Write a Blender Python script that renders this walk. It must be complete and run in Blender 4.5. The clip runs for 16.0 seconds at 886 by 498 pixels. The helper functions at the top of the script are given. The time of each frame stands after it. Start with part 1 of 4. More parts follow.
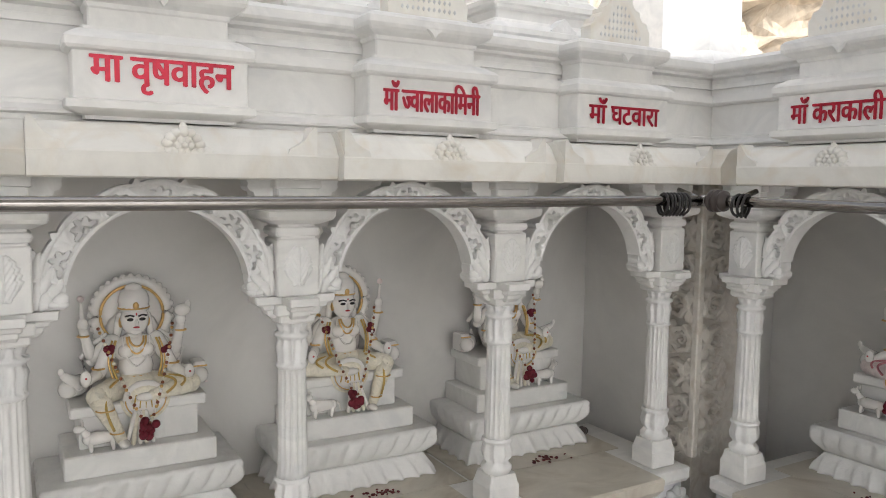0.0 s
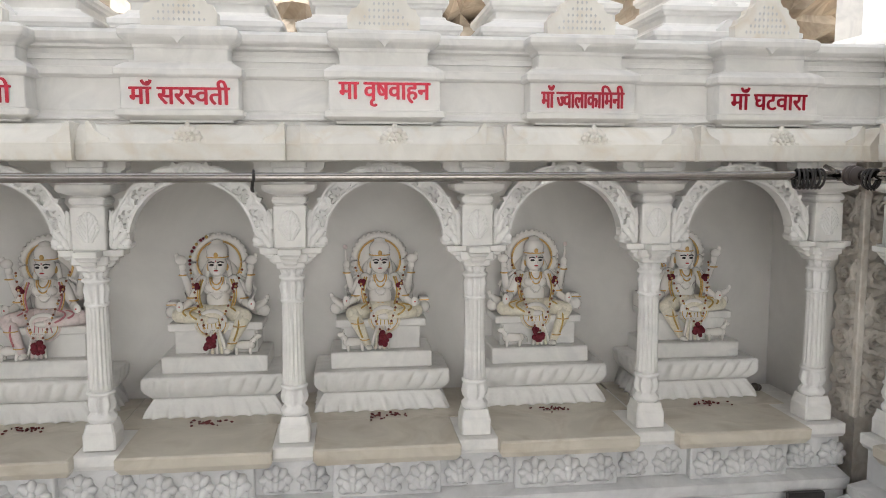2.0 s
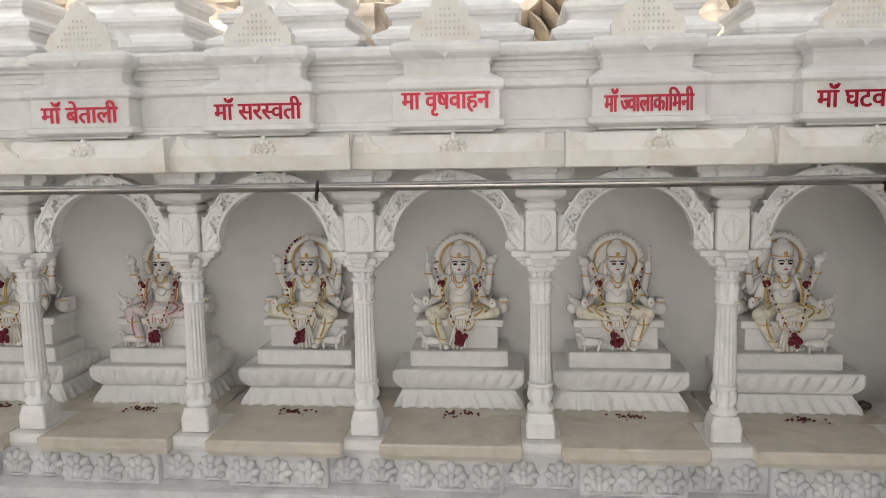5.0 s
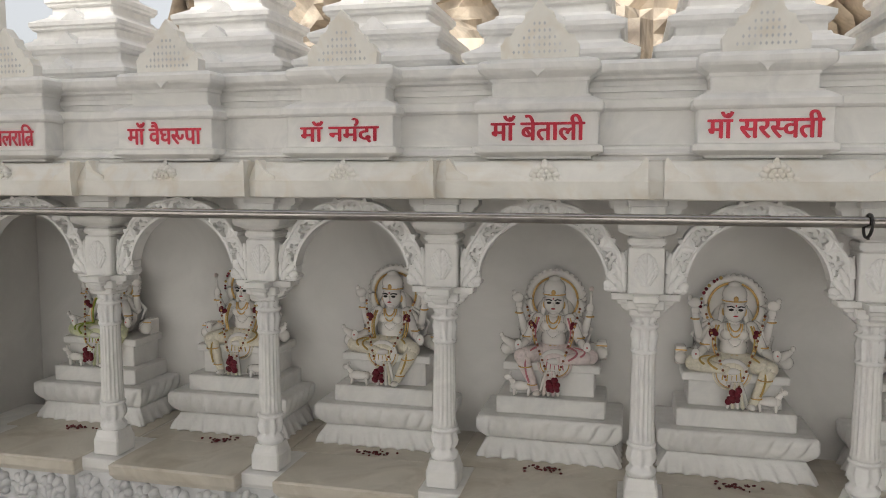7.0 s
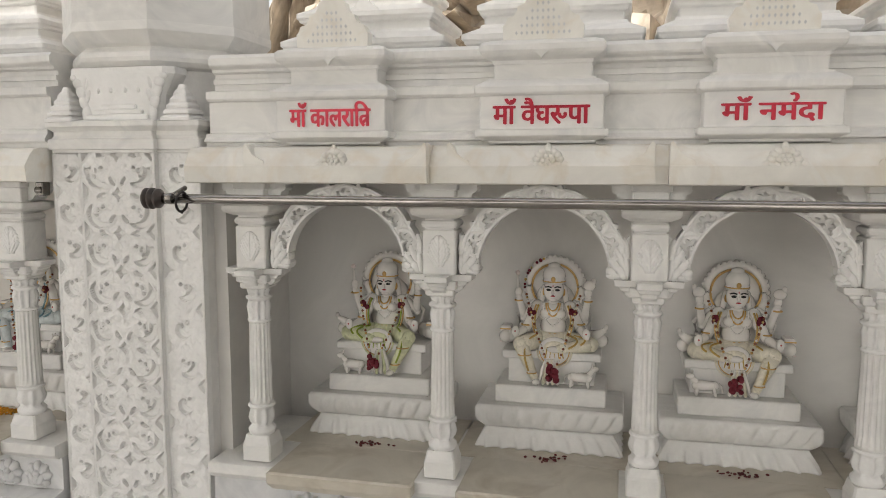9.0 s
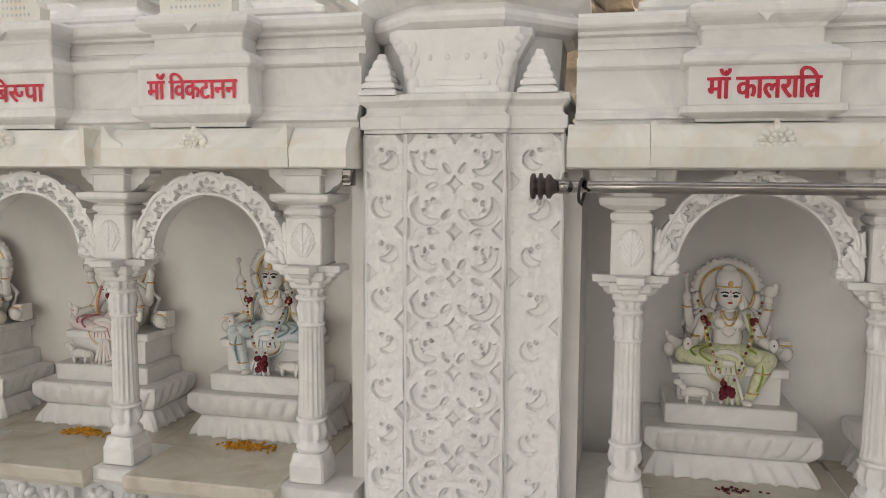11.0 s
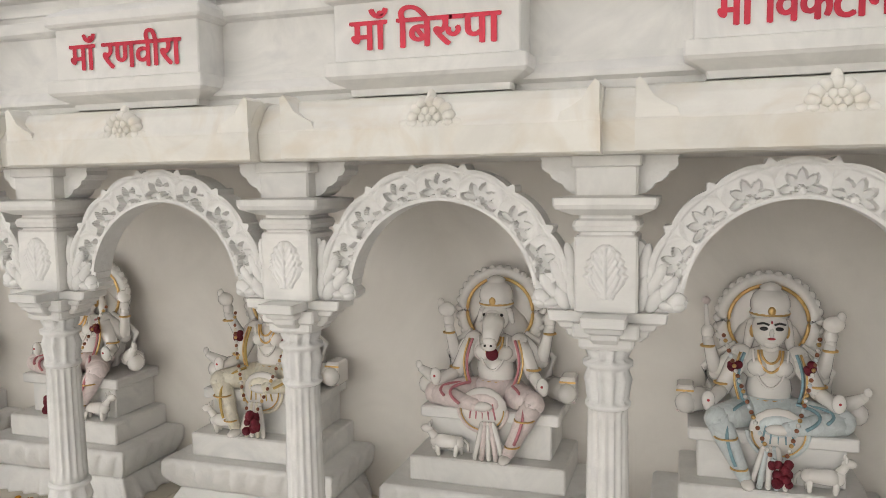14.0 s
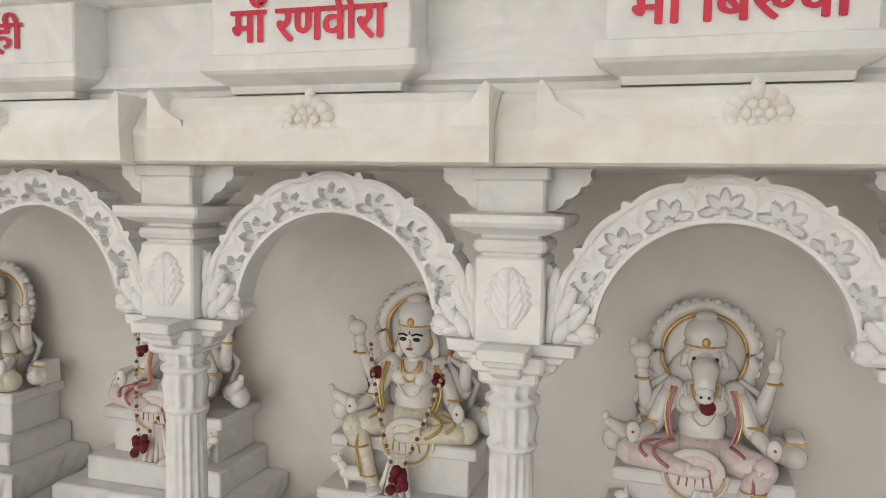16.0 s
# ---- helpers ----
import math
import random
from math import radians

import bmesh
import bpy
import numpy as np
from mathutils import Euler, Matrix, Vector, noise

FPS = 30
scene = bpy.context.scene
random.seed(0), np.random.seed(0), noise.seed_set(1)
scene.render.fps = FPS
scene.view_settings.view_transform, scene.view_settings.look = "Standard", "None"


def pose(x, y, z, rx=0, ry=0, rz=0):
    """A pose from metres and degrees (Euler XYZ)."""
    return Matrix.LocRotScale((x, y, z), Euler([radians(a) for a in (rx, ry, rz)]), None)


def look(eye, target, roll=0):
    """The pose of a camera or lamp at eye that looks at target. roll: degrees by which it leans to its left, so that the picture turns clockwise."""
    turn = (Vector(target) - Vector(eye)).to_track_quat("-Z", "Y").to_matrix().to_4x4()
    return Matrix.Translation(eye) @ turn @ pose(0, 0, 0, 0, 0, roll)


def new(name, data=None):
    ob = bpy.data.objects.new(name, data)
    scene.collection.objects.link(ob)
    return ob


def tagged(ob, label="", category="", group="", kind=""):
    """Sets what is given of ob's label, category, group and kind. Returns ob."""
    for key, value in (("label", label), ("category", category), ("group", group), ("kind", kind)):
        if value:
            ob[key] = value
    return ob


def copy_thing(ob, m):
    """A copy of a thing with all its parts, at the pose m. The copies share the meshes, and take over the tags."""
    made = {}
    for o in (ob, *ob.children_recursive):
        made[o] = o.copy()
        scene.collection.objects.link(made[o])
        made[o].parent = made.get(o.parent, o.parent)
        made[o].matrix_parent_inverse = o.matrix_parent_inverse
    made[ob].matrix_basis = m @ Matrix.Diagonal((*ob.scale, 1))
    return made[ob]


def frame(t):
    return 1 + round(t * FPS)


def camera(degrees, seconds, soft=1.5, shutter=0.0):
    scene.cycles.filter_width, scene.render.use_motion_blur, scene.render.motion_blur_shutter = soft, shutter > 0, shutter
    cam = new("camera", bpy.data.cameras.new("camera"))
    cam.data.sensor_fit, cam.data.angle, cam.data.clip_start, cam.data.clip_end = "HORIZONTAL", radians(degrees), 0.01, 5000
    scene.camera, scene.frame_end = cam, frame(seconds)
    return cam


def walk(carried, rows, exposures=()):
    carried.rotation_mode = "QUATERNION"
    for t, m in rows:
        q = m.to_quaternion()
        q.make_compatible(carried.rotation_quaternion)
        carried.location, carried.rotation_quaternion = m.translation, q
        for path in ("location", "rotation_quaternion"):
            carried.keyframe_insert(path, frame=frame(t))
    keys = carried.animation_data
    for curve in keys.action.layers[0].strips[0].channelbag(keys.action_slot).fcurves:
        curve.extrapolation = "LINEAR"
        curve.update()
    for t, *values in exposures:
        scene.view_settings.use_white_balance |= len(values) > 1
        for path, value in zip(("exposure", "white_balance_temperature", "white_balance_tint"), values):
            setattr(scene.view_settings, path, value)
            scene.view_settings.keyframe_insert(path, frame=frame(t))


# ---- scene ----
cam = camera(60.4, 16.0, soft=0.95)
PATH = [
    (0, (0.001, 0.013, 1.488), (0.995, 1.74, 1.306), 0.8),
    (0.5, (0.067, -0.265, 1.496), (0.81, 1.58, 1.28), 1.2),
    (1, (0.232, -0.466, 1.487), (0.763, 1.447, 1.245), 0.9),
    (1.5, (0.315, -0.623, 1.476), (0.672, 1.33, 1.234), 0.2),
    (2, (0.189, -0.752, 1.461), (0.432, 1.222, 1.249), -0.0),
    (2.5, (0.222, -0.797, 1.478), (0.475, 1.172, 1.233), -0.1),
    (3, (0.652, -0.825, 1.488), (0.738, 1.157, 1.234), 0.7),
    (5.5, (0.438, -0.778, 1.529), (0.084, 1.177, 1.299), -1.4),
    (6, (0.08, -0.669, 1.519), (-0.471, 1.246, 1.348), -0.7),
    (6.5, (-0.347, -0.663, 1.558), (-0.862, 1.261, 1.37), -0.5),
    (7, (-0.704, -0.556, 1.537), (-1.174, 1.38, 1.359), 0.1),
    (7.5, (-1.105, -0.63, 1.539), (-1.478, 1.327, 1.374), 0.6),
    (8, (-1.432, -0.712, 1.545), (-1.723, 1.254, 1.316), 1.1),
    (8.5, (-1.683, -0.595, 1.512), (-2.046, 1.363, 1.328), 0.6),
    (9, (-2.008, -0.505, 1.537), (-2.46, 1.431, 1.32), -0.0),
    (9.5, (-2.408, -0.515, 1.521), (-2.818, 1.433, 1.322), -1.4),
    (10, (-2.725, -0.446, 1.494), (-3.25, 1.473, 1.29), -1.1),
    (12.5, (-4.022, -0.033, 1.413), (-4.292, 1.944, 1.284), 2.9),
    (13, (-4.28, 0.118, 1.415), (-4.609, 2.084, 1.255), 1.9),
    (13.5, (-4.473, 0.258, 1.404), (-4.976, 2.181, 1.189), 0.4),
    (14, (-4.667, 0.411, 1.441), (-5.276, 2.308, 1.261), -0.8),
    (14.5, (-4.826, 0.458, 1.447), (-5.446, 2.354, 1.298), -0.6),
    (15, (-5.0, 0.409, 1.466), (-5.49, 2.342, 1.319), -0.5),
    (15.5, (-5.077, 0.465, 1.456), (-5.59, 2.391, 1.29), -0.5),
    (16, (-5.204, 0.604, 1.446), (-5.784, 2.511, 1.288), 0.9),
]
EXPOSURES = [(0.0, 0.97, 6350, 10), (1.0, 0.90, 6400, 10), (2.0, 0.96, 6400, 10), (3.0, 0.99, 6450, 10), (5.5, 0.75, 6500, 10), (6.5, 0.31, 6550, 10), (7.0, 0.49, 6600, 10), (7.5, 0.36, 6600, 10), (8.0, 0.72, 6700, 10), (10.0, 0.55, 6750, 10), (12.5, 0.84, 6700, 10), (16.0, 0.76, 6650, 10)]
walk(cam, [(t, look(eye, target, roll)) for t, eye, target, roll in PATH], EXPOSURES)

# ---- world and light ----
world = bpy.data.worlds.new("world")
scene.world = world
world.use_nodes = True
wn, wl = world.node_tree.nodes, world.node_tree.links
sky = wn.new("ShaderNodeTexSky")
sky.sky_type = "NISHITA"
sky.sun_disc = False
SUN_UP, SUN_ROUND = radians(42), radians(192)
sky.sun_elevation, sky.sun_rotation = SUN_UP, SUN_ROUND
sky.air_density, sky.dust_density = 1.0, 4.0
soft_sky = wn.new("ShaderNodeHueSaturation")
soft_sky.inputs["Saturation"].default_value = 0.22
wl.new(sky.outputs["Color"], soft_sky.inputs["Color"])
wl.new(soft_sky.outputs["Color"], wn["Background"].inputs["Color"])
wn["Background"].inputs["Strength"].default_value = 0.15
sun = new("sun", bpy.data.lights.new("sun", "SUN"))
sun.data.energy, sun.data.angle, sun.data.color = 2.2, radians(6), (1.0, 0.96, 0.90)
sun.matrix_basis = look((-1.7, -6.0, 7.9), (0, 2, 0.5))


# ---- materials ----
def material(name, color, rough=0.5, metal=0.0, vary=0.08, grain=6.0, bump=0.0, bump_scale=60.0, stain=None, stain_amount=0.0, stain_scale=2.5, coat=0.0, subsurface=0.0):
    """A surface with cloudy variation, an optional stain colour in patches, and fine relief."""
    m = bpy.data.materials.new(name)
    m.use_nodes = True
    n, l = m.node_tree.nodes, m.node_tree.links
    b = n["Principled BSDF"]
    b.inputs["Roughness"].default_value, b.inputs["Metallic"].default_value = rough, metal
    if coat:
        b.inputs["Coat Weight"].default_value, b.inputs["Coat Roughness"].default_value = coat, 0.12
    if subsurface:
        b.inputs["Subsurface Weight"].default_value = subsurface
        b.inputs["Subsurface Radius"].default_value = (0.012, 0.010, 0.008)
        b.inputs["Subsurface Scale"].default_value = 0.6
    coord, info = n.new("ShaderNodeNewGeometry"), n.new("ShaderNodeObjectInfo")
    cloud = n.new("ShaderNodeTexNoise")
    cloud.inputs["Scale"].default_value, cloud.inputs["Detail"].default_value = grain, 8
    cloud.inputs["Roughness"].default_value, cloud.inputs["Distortion"].default_value = 0.62, 1.4
    l.new(coord.outputs["Position"], cloud.inputs["Vector"])
    ramp = n.new("ShaderNodeValToRGB")
    lo = [max(0.0, c * (1 - vary)) for c in color]
    hi = [min(1.0, c * (1 + 0.35 * vary)) for c in color]
    ramp.color_ramp.elements[0].position, ramp.color_ramp.elements[0].color = 0.32, (*lo, 1)
    ramp.color_ramp.elements[1].position, ramp.color_ramp.elements[1].color = 0.62, (*hi, 1)
    l.new(cloud.outputs["Fac"], ramp.inputs["Fac"])
    out = ramp.outputs["Color"]
    if stain:
        patch = n.new("ShaderNodeTexNoise")
        patch.inputs["Scale"].default_value, patch.inputs["Detail"].default_value, patch.inputs["Distortion"].default_value = stain_scale, 6, 2.0
        l.new(coord.outputs["Position"], patch.inputs["Vector"])
        edge = n.new("ShaderNodeMapRange")
        edge.inputs["From Min"].default_value, edge.inputs["From Max"].default_value = 0.48, 0.72
        edge.inputs["To Max"].default_value = stain_amount
        l.new(patch.outputs["Fac"], edge.inputs["Value"])
        mix = n.new("ShaderNodeMix")
        mix.data_type = "RGBA"
        mix.inputs["B"].default_value = (*stain, 1)
        mix.inputs[7].default_value = (*stain, 1)
        l.new(edge.outputs["Result"], mix.inputs[0])
        l.new(out, mix.inputs[6])
        out = mix.outputs[2]
    hsv = n.new("ShaderNodeHueSaturation")
    rnd = n.new("ShaderNodeMapRange")
    rnd.inputs["To Min"].default_value, rnd.inputs["To Max"].default_value = 0.95, 1.03
    l.new(info.outputs["Random"], rnd.inputs["Value"])
    l.new(rnd.outputs["Result"], hsv.inputs["Value"])
    l.new(out, hsv.inputs["Color"])
    l.new(hsv.outputs["Color"], b.inputs["Base Color"])
    if bump:
        fine, bp = n.new("ShaderNodeTexNoise"), n.new("ShaderNodeBump")
        fine.inputs["Scale"].default_value, fine.inputs["Detail"].default_value = bump_scale, 5
        bp.inputs["Strength"].default_value, bp.inputs["Distance"].default_value = bump, 0.004
        l.new(coord.outputs["Position"], fine.inputs["Vector"])
        l.new(fine.outputs["Fac"], bp.inputs["Height"])
        l.new(bp.outputs["Normal"], b.inputs["Normal"])
    return m


WHITE = material("white_marble", (0.80, 0.79, 0.765), 0.42, vary=0.10, grain=5, bump=0.12, stain=(0.55, 0.555, 0.56), stain_amount=0.50, stain_scale=5)
CARVED = material("carved_white_marble", (0.82, 0.815, 0.80), 0.5, vary=0.06, grain=12, bump=0.5, bump_scale=70)
CREAM = material("cream_marble", (0.82, 0.80, 0.745), 0.4, vary=0.10, grain=4, bump=0.15, stain=(0.66, 0.55, 0.40), stain_amount=0.40, stain_scale=6)
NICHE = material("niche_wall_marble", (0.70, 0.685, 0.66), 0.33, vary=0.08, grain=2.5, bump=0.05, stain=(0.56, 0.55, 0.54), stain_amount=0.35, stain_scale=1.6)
NICHE_WARM = material("warm_niche_wall_marble", (0.80, 0.765, 0.715), 0.33, vary=0.08, grain=2.5, bump=0.05, stain=(0.66, 0.62, 0.57), stain_amount=0.35, stain_scale=1.6)
LEDGE = material("ledge_marble", (0.62, 0.575, 0.49), 0.28, vary=0.14, grain=3.5, bump=0.06, stain=(0.36, 0.30, 0.22), stain_amount=0.6, stain_scale=3.5)
GREYM = material("grey_plinth_marble", (0.66, 0.66, 0.66), 0.45, vary=0.16, grain=5, bump=0.2, stain=(0.42, 0.43, 0.45), stain_amount=0.5, stain_scale=4)
STAINED = material("brown_stained_marble", (0.72, 0.68, 0.62), 0.5, vary=0.2, grain=8, bump=0.25, stain=(0.46, 0.37, 0.28), stain_amount=0.5, stain_scale=12)
SKIN = material("polished_statue_marble", (0.84, 0.815, 0.78), 0.22, vary=0.05, grain=10, coat=0.35)
PINK = material("pink_painted_marble", (0.80, 0.70, 0.68), 0.3, vary=0.15, grain=40)
YELLOW = material("yellow_painted_marble", (0.80, 0.755, 0.63), 0.3, vary=0.18, grain=40)
GREEN = material("green_painted_marble", (0.70, 0.72, 0.48), 0.3, vary=0.2, grain=40)
BLUE = material("blue_painted_marble", (0.68, 0.74, 0.75), 0.3, vary=0.15, grain=40)
TRIM_PINK = material("deep_pink_trim", (0.58, 0.22, 0.25), 0.35, vary=0.2, grain=40)
TRIM_YELLOW = material("ochre_trim", (0.58, 0.40, 0.12), 0.35, vary=0.2, grain=40)
TRIM_GREEN = material("green_trim", (0.34, 0.44, 0.06), 0.35, vary=0.2, grain=40)
TRIM_BLUE = material("blue_trim", (0.24, 0.40, 0.46), 0.35, vary=0.2, grain=40)
GOLD = material("gold_leaf", (0.72, 0.48, 0.20), 0.3, 0.85, vary=0.2, grain=40)
FLOWER = material("dark_red_rose", (0.16, 0.008, 0.022), 0.7, vary=0.4, grain=90, bump=0.5, bump_scale=200)
BEAD = material("garland_brown_bead", (0.28, 0.10, 0.05), 0.5, vary=0.4, grain=60)
INK = material("black_paint", (0.02, 0.018, 0.018), 0.4)
LIP = material("red_lip_paint", (0.5, 0.05, 0.06), 0.35)
FOIL = material("red_foil_lettering", (0.42, 0.012, 0.034), 0.24, 0.42, vary=0.15, grain=20, bump=0.05)
STEEL = material("brushed_steel", (0.34, 0.32, 0.30), 0.14, 1.0, vary=0.15, grain=14)
RUBBER = material("black_plastic", (0.025, 0.022, 0.022), 0.4)
KNOB = material("brown_finial_plastic", (0.06, 0.045, 0.04), 0.3)
PETAL = material("dried_red_petals", (0.13, 0.02, 0.02), 0.8, vary=0.5, grain=120)
MARIGOLD = material("marigold_petals", (0.62, 0.28, 0.015), 0.75, vary=0.45, grain=150)
ROCK = material("tan_cliff_rock", (0.52, 0.45, 0.36), 0.9, vary=0.4, grain=2.2, bump=0.9, bump_scale=7, stain=(0.14, 0.11, 0.09), stain_amount=0.7, stain_scale=1.3)
PAVING = material("stone_paving", (0.50, 0.48, 0.45), 0.6, vary=0.2, grain=2, bump=0.2)


# ---- mesh building ----
class Shape:
    """Collects points and faces of one mesh."""

    def __init__(self):
        self.v, self.f, self.m, self.s = [], [], [], []

    def add(self, verts, faces, mat=0, smooth=True):
        k = len(self.v)
        self.v.extend([tuple(p) for p in verts])
        self.f.extend([tuple(i + k for i in q) for q in faces])
        self.m.extend([mat] * len(faces))
        self.s.extend([smooth] * len(faces))

    def rings(self, loops, mat=0, smooth=False, close=True, cap=True):
        n = len(loops[0])
        verts = [p for lp in loops for p in lp]
        faces = []
        for i in range(len(loops) - 1):
            for j in range(n if close else n - 1):
                a, b = i * n + j, i * n + (j + 1) % n
                faces.append((a, b, b + n, a + n))
        if cap:
            faces.append(tuple(range(n - 1, -1, -1)))
            faces.append(tuple(range((len(loops) - 1) * n, len(loops) * n)))
        self.add(verts, faces, mat, smooth)

    def box(self, x0, x1, y0, y1, z0, z1, mat=0, c=0.0):
        if not c:
            self.rects([(x0, x1, y0, y1, z0), (x0, x1, y0, y1, z1)], mat)
            return
        self.rects([(x0 + c, x1 - c, y0 + c, y1 - c, z0), (x0, x1, y0, y1, z0 + c), (x0, x1, y0, y1, z1 - c), (x0 + c, x1 - c, y0 + c, y1 - c, z1)], mat, c)

    def rects(self, levels, mat=0, c=0.0):
        """A stack of level rectangles, joined; c cuts the upright corners."""
        loops = []
        for x0, x1, y0, y1, z in levels:
            if c:
                k = min(c, (x1 - x0) / 3, (y1 - y0) / 3)
                loops.append([(x0 + k, y0, z), (x1 - k, y0, z), (x1, y0 + k, z), (x1, y1 - k, z), (x1 - k, y1, z), (x0 + k, y1, z), (x0, y1 - k, z), (x0, y0 + k, z)])
            else:
                loops.append([(x0, y0, z), (x1, y0, z), (x1, y1, z), (x0, y1, z)])
        self.rings(loops, mat)

    def along_x(self, profile, x0, x1, mat=0):
        """A closed (y, z) outline drawn along x."""
        self.rings([[(x0, y, z) for y, z in profile], [(x1, y, z) for y, z in profile]], mat)

    def plate(self, outline, y0, y1, mat=0):
        """A closed (x, z) outline with thickness along y."""
        self.rings([[(x, y0, z) for x, z in outline], [(x, y1, z) for x, z in outline]], mat)

    def lathe(self, profile, n=20, mat=0, cx=0, cy=0, flutes=0, depth=0.0, smooth=True):
        loops = []
        for r, z, fl in [(p + (0,))[:3] for p in profile]:
            lp = []
            for i in range(n):
                a = 2 * math.pi * i / n
                rr = r * (1 - (depth * fl * abs(math.sin(flutes * a / 2)) if flutes else 0))
                lp.append((cx + rr * math.cos(a), cy + rr * math.sin(a), z))
            loops.append(lp)
        self.rings(loops, mat, smooth)

    def ball(self, c, r, mat=0, turn=None, n=12, k=8):
        if not isinstance(r, (tuple, list)):
            r = (r, r, r)
        c = Vector(c)
        verts, faces = [], []
        for i in range(1, k):
            t = math.pi * i / k
            for j in range(n):
                p = 2 * math.pi * j / n
                q = Vector((r[0] * math.sin(t) * math.cos(p), r[1] * math.sin(t) * math.sin(p), r[2] * math.cos(t)))
                verts.append(c + (turn @ q if turn else q))
        top, low = Vector((0, 0, r[2])), Vector((0, 0, -r[2]))
        verts += [c + (turn @ top if turn else top), c + (turn @ low if turn else low)]
        a, b = len(verts) - 2, len(verts) - 1
        for j in range(n):
            faces.append((a, j, (j + 1) % n))
            faces.append((b, (k - 2) * n + (j + 1) % n, (k - 2) * n + j))
            for i in range(k - 2):
                faces.append((i * n + j, (i + 1) * n + j, (i + 1) * n + (j + 1) % n, i * n + (j + 1) % n))
        self.add(verts, faces, mat)

    def limb(self, p0, p1, r0, r1, mat=0, n=10):
        p0, p1 = Vector(p0), Vector(p1)
        d = (p1 - p0)
        q = d.to_track_quat("Z", "Y").to_matrix()
        loops = []
        for t in (0, 0.33, 0.66, 1):
            r = (r0 + (r1 - r0) * t) * (1.08 if 0 < t < 0.5 else 1)
            loops.append([p0 + d * t + q @ Vector((r * math.cos(2 * math.pi * j / n), r * math.sin(2 * math.pi * j / n), 0)) for j in range(n)])
        self.rings(loops, mat, True)
        self.ball(p0, r0, mat, n=n, k=6)
        self.ball(p1, r1, mat, n=n, k=6)

    def tube(self, pts, r, mat=0, n=8, closed=False):
        pts = [Vector(p) for p in pts]
        loops = []
        for i, p in enumerate(pts):
            a = pts[i - 1] if (i or closed) else pts[i]
            b = pts[(i + 1) % len(pts)] if (i < len(pts) - 1 or closed) else pts[i]
            q = (b - a).to_track_quat("Z", "Y").to_matrix()
            rr = r[i] if isinstance(r, list) else r
            loops.append([p + q @ Vector((rr * math.cos(2 * math.pi * j / n), rr * math.sin(2 * math.pi * j / n), 0)) for j in range(n)])
        if closed:
            loops.append(loops[0])
        self.rings(loops, mat, True, cap=not closed)

    def relief(self, x0, x1, z0, z1, nx, nz, height, y, mat=0):
        """A carved face in the plane y: height(x, z) stands out towards -y."""
        verts = []
        for i in range(nz + 1):
            for j in range(nx + 1):
                x, z = x0 + (x1 - x0) * j / nx, z0 + (z1 - z0) * i / nz
                verts.append((x, y - height(x, z), z))
        w = nx + 1
        self.add(verts, [(i * w + j, i * w + j + 1, (i + 1) * w + j + 1, (i + 1) * w + j) for i in range(nz) for j in range(nx)], mat)

    def mesh(self, name, mats):
        me = bpy.data.meshes.new(name)
        me.from_pydata(self.v, [], self.f)
        for m in mats:
            me.materials.append(m)
        me.polygons.foreach_set("material_index", self.m)
        me.polygons.foreach_set("use_smooth", self.s)
        bm = bmesh.new()
        bm.from_mesh(me)
        bmesh.ops.recalc_face_normals(bm, faces=bm.faces)
        bm.to_mesh(me)
        bm.free()
        return me


def part(name, sh, mats, parent, label=""):
    ob = new(name, sh.mesh(name, mats if isinstance(mats, list) else [mats]))
    ob.parent = parent
    return tagged(ob, label) if label else ob


def thing(name, m, label, category, group="", kind="", sh=None, mats=None):
    ob = new(name, sh.mesh(name, mats if isinstance(mats, list) else [mats]) if sh else None)
    ob.matrix_basis = m
    return tagged(ob, label, category, group, kind)


def T(x, y, z):
    return Matrix.Translation((x, y, z))


# ---- dimensions: a bay's own frame has x along it, y into it, z up ----
LEDGE_Z, EAVE_Z, COL_Y, BACK_Y = 0.526, 1.482, 1.863, 2.40
PITCH_A, PITCH_B = 0.637, 0.652
BAY_A, BAY_B = Matrix.Identity(4), T(0, 0.0, 0)
BAY_S = T(0.215, 0.02, 0) @ Matrix.Rotation(radians(-90), 4, "Z")
COLUMNS_A = [1.915, 1.262, 0.624, -0.008, -0.646, -1.285, -1.920, -2.562, -3.209]
TABLETS_A = [1.632, 0.970, 0.308, -0.335, -0.975, -1.609, -2.243, -2.900]
NICHES_A = [(a + b) / 2 for a, b in zip(COLUMNS_A, COLUMNS_A[1:])]
NICHES_B = [(-4.48 - 0.652 * i) for i in range(5)]
NICHES_S = [-1.285 + 0.637 * i for i in range(3)]


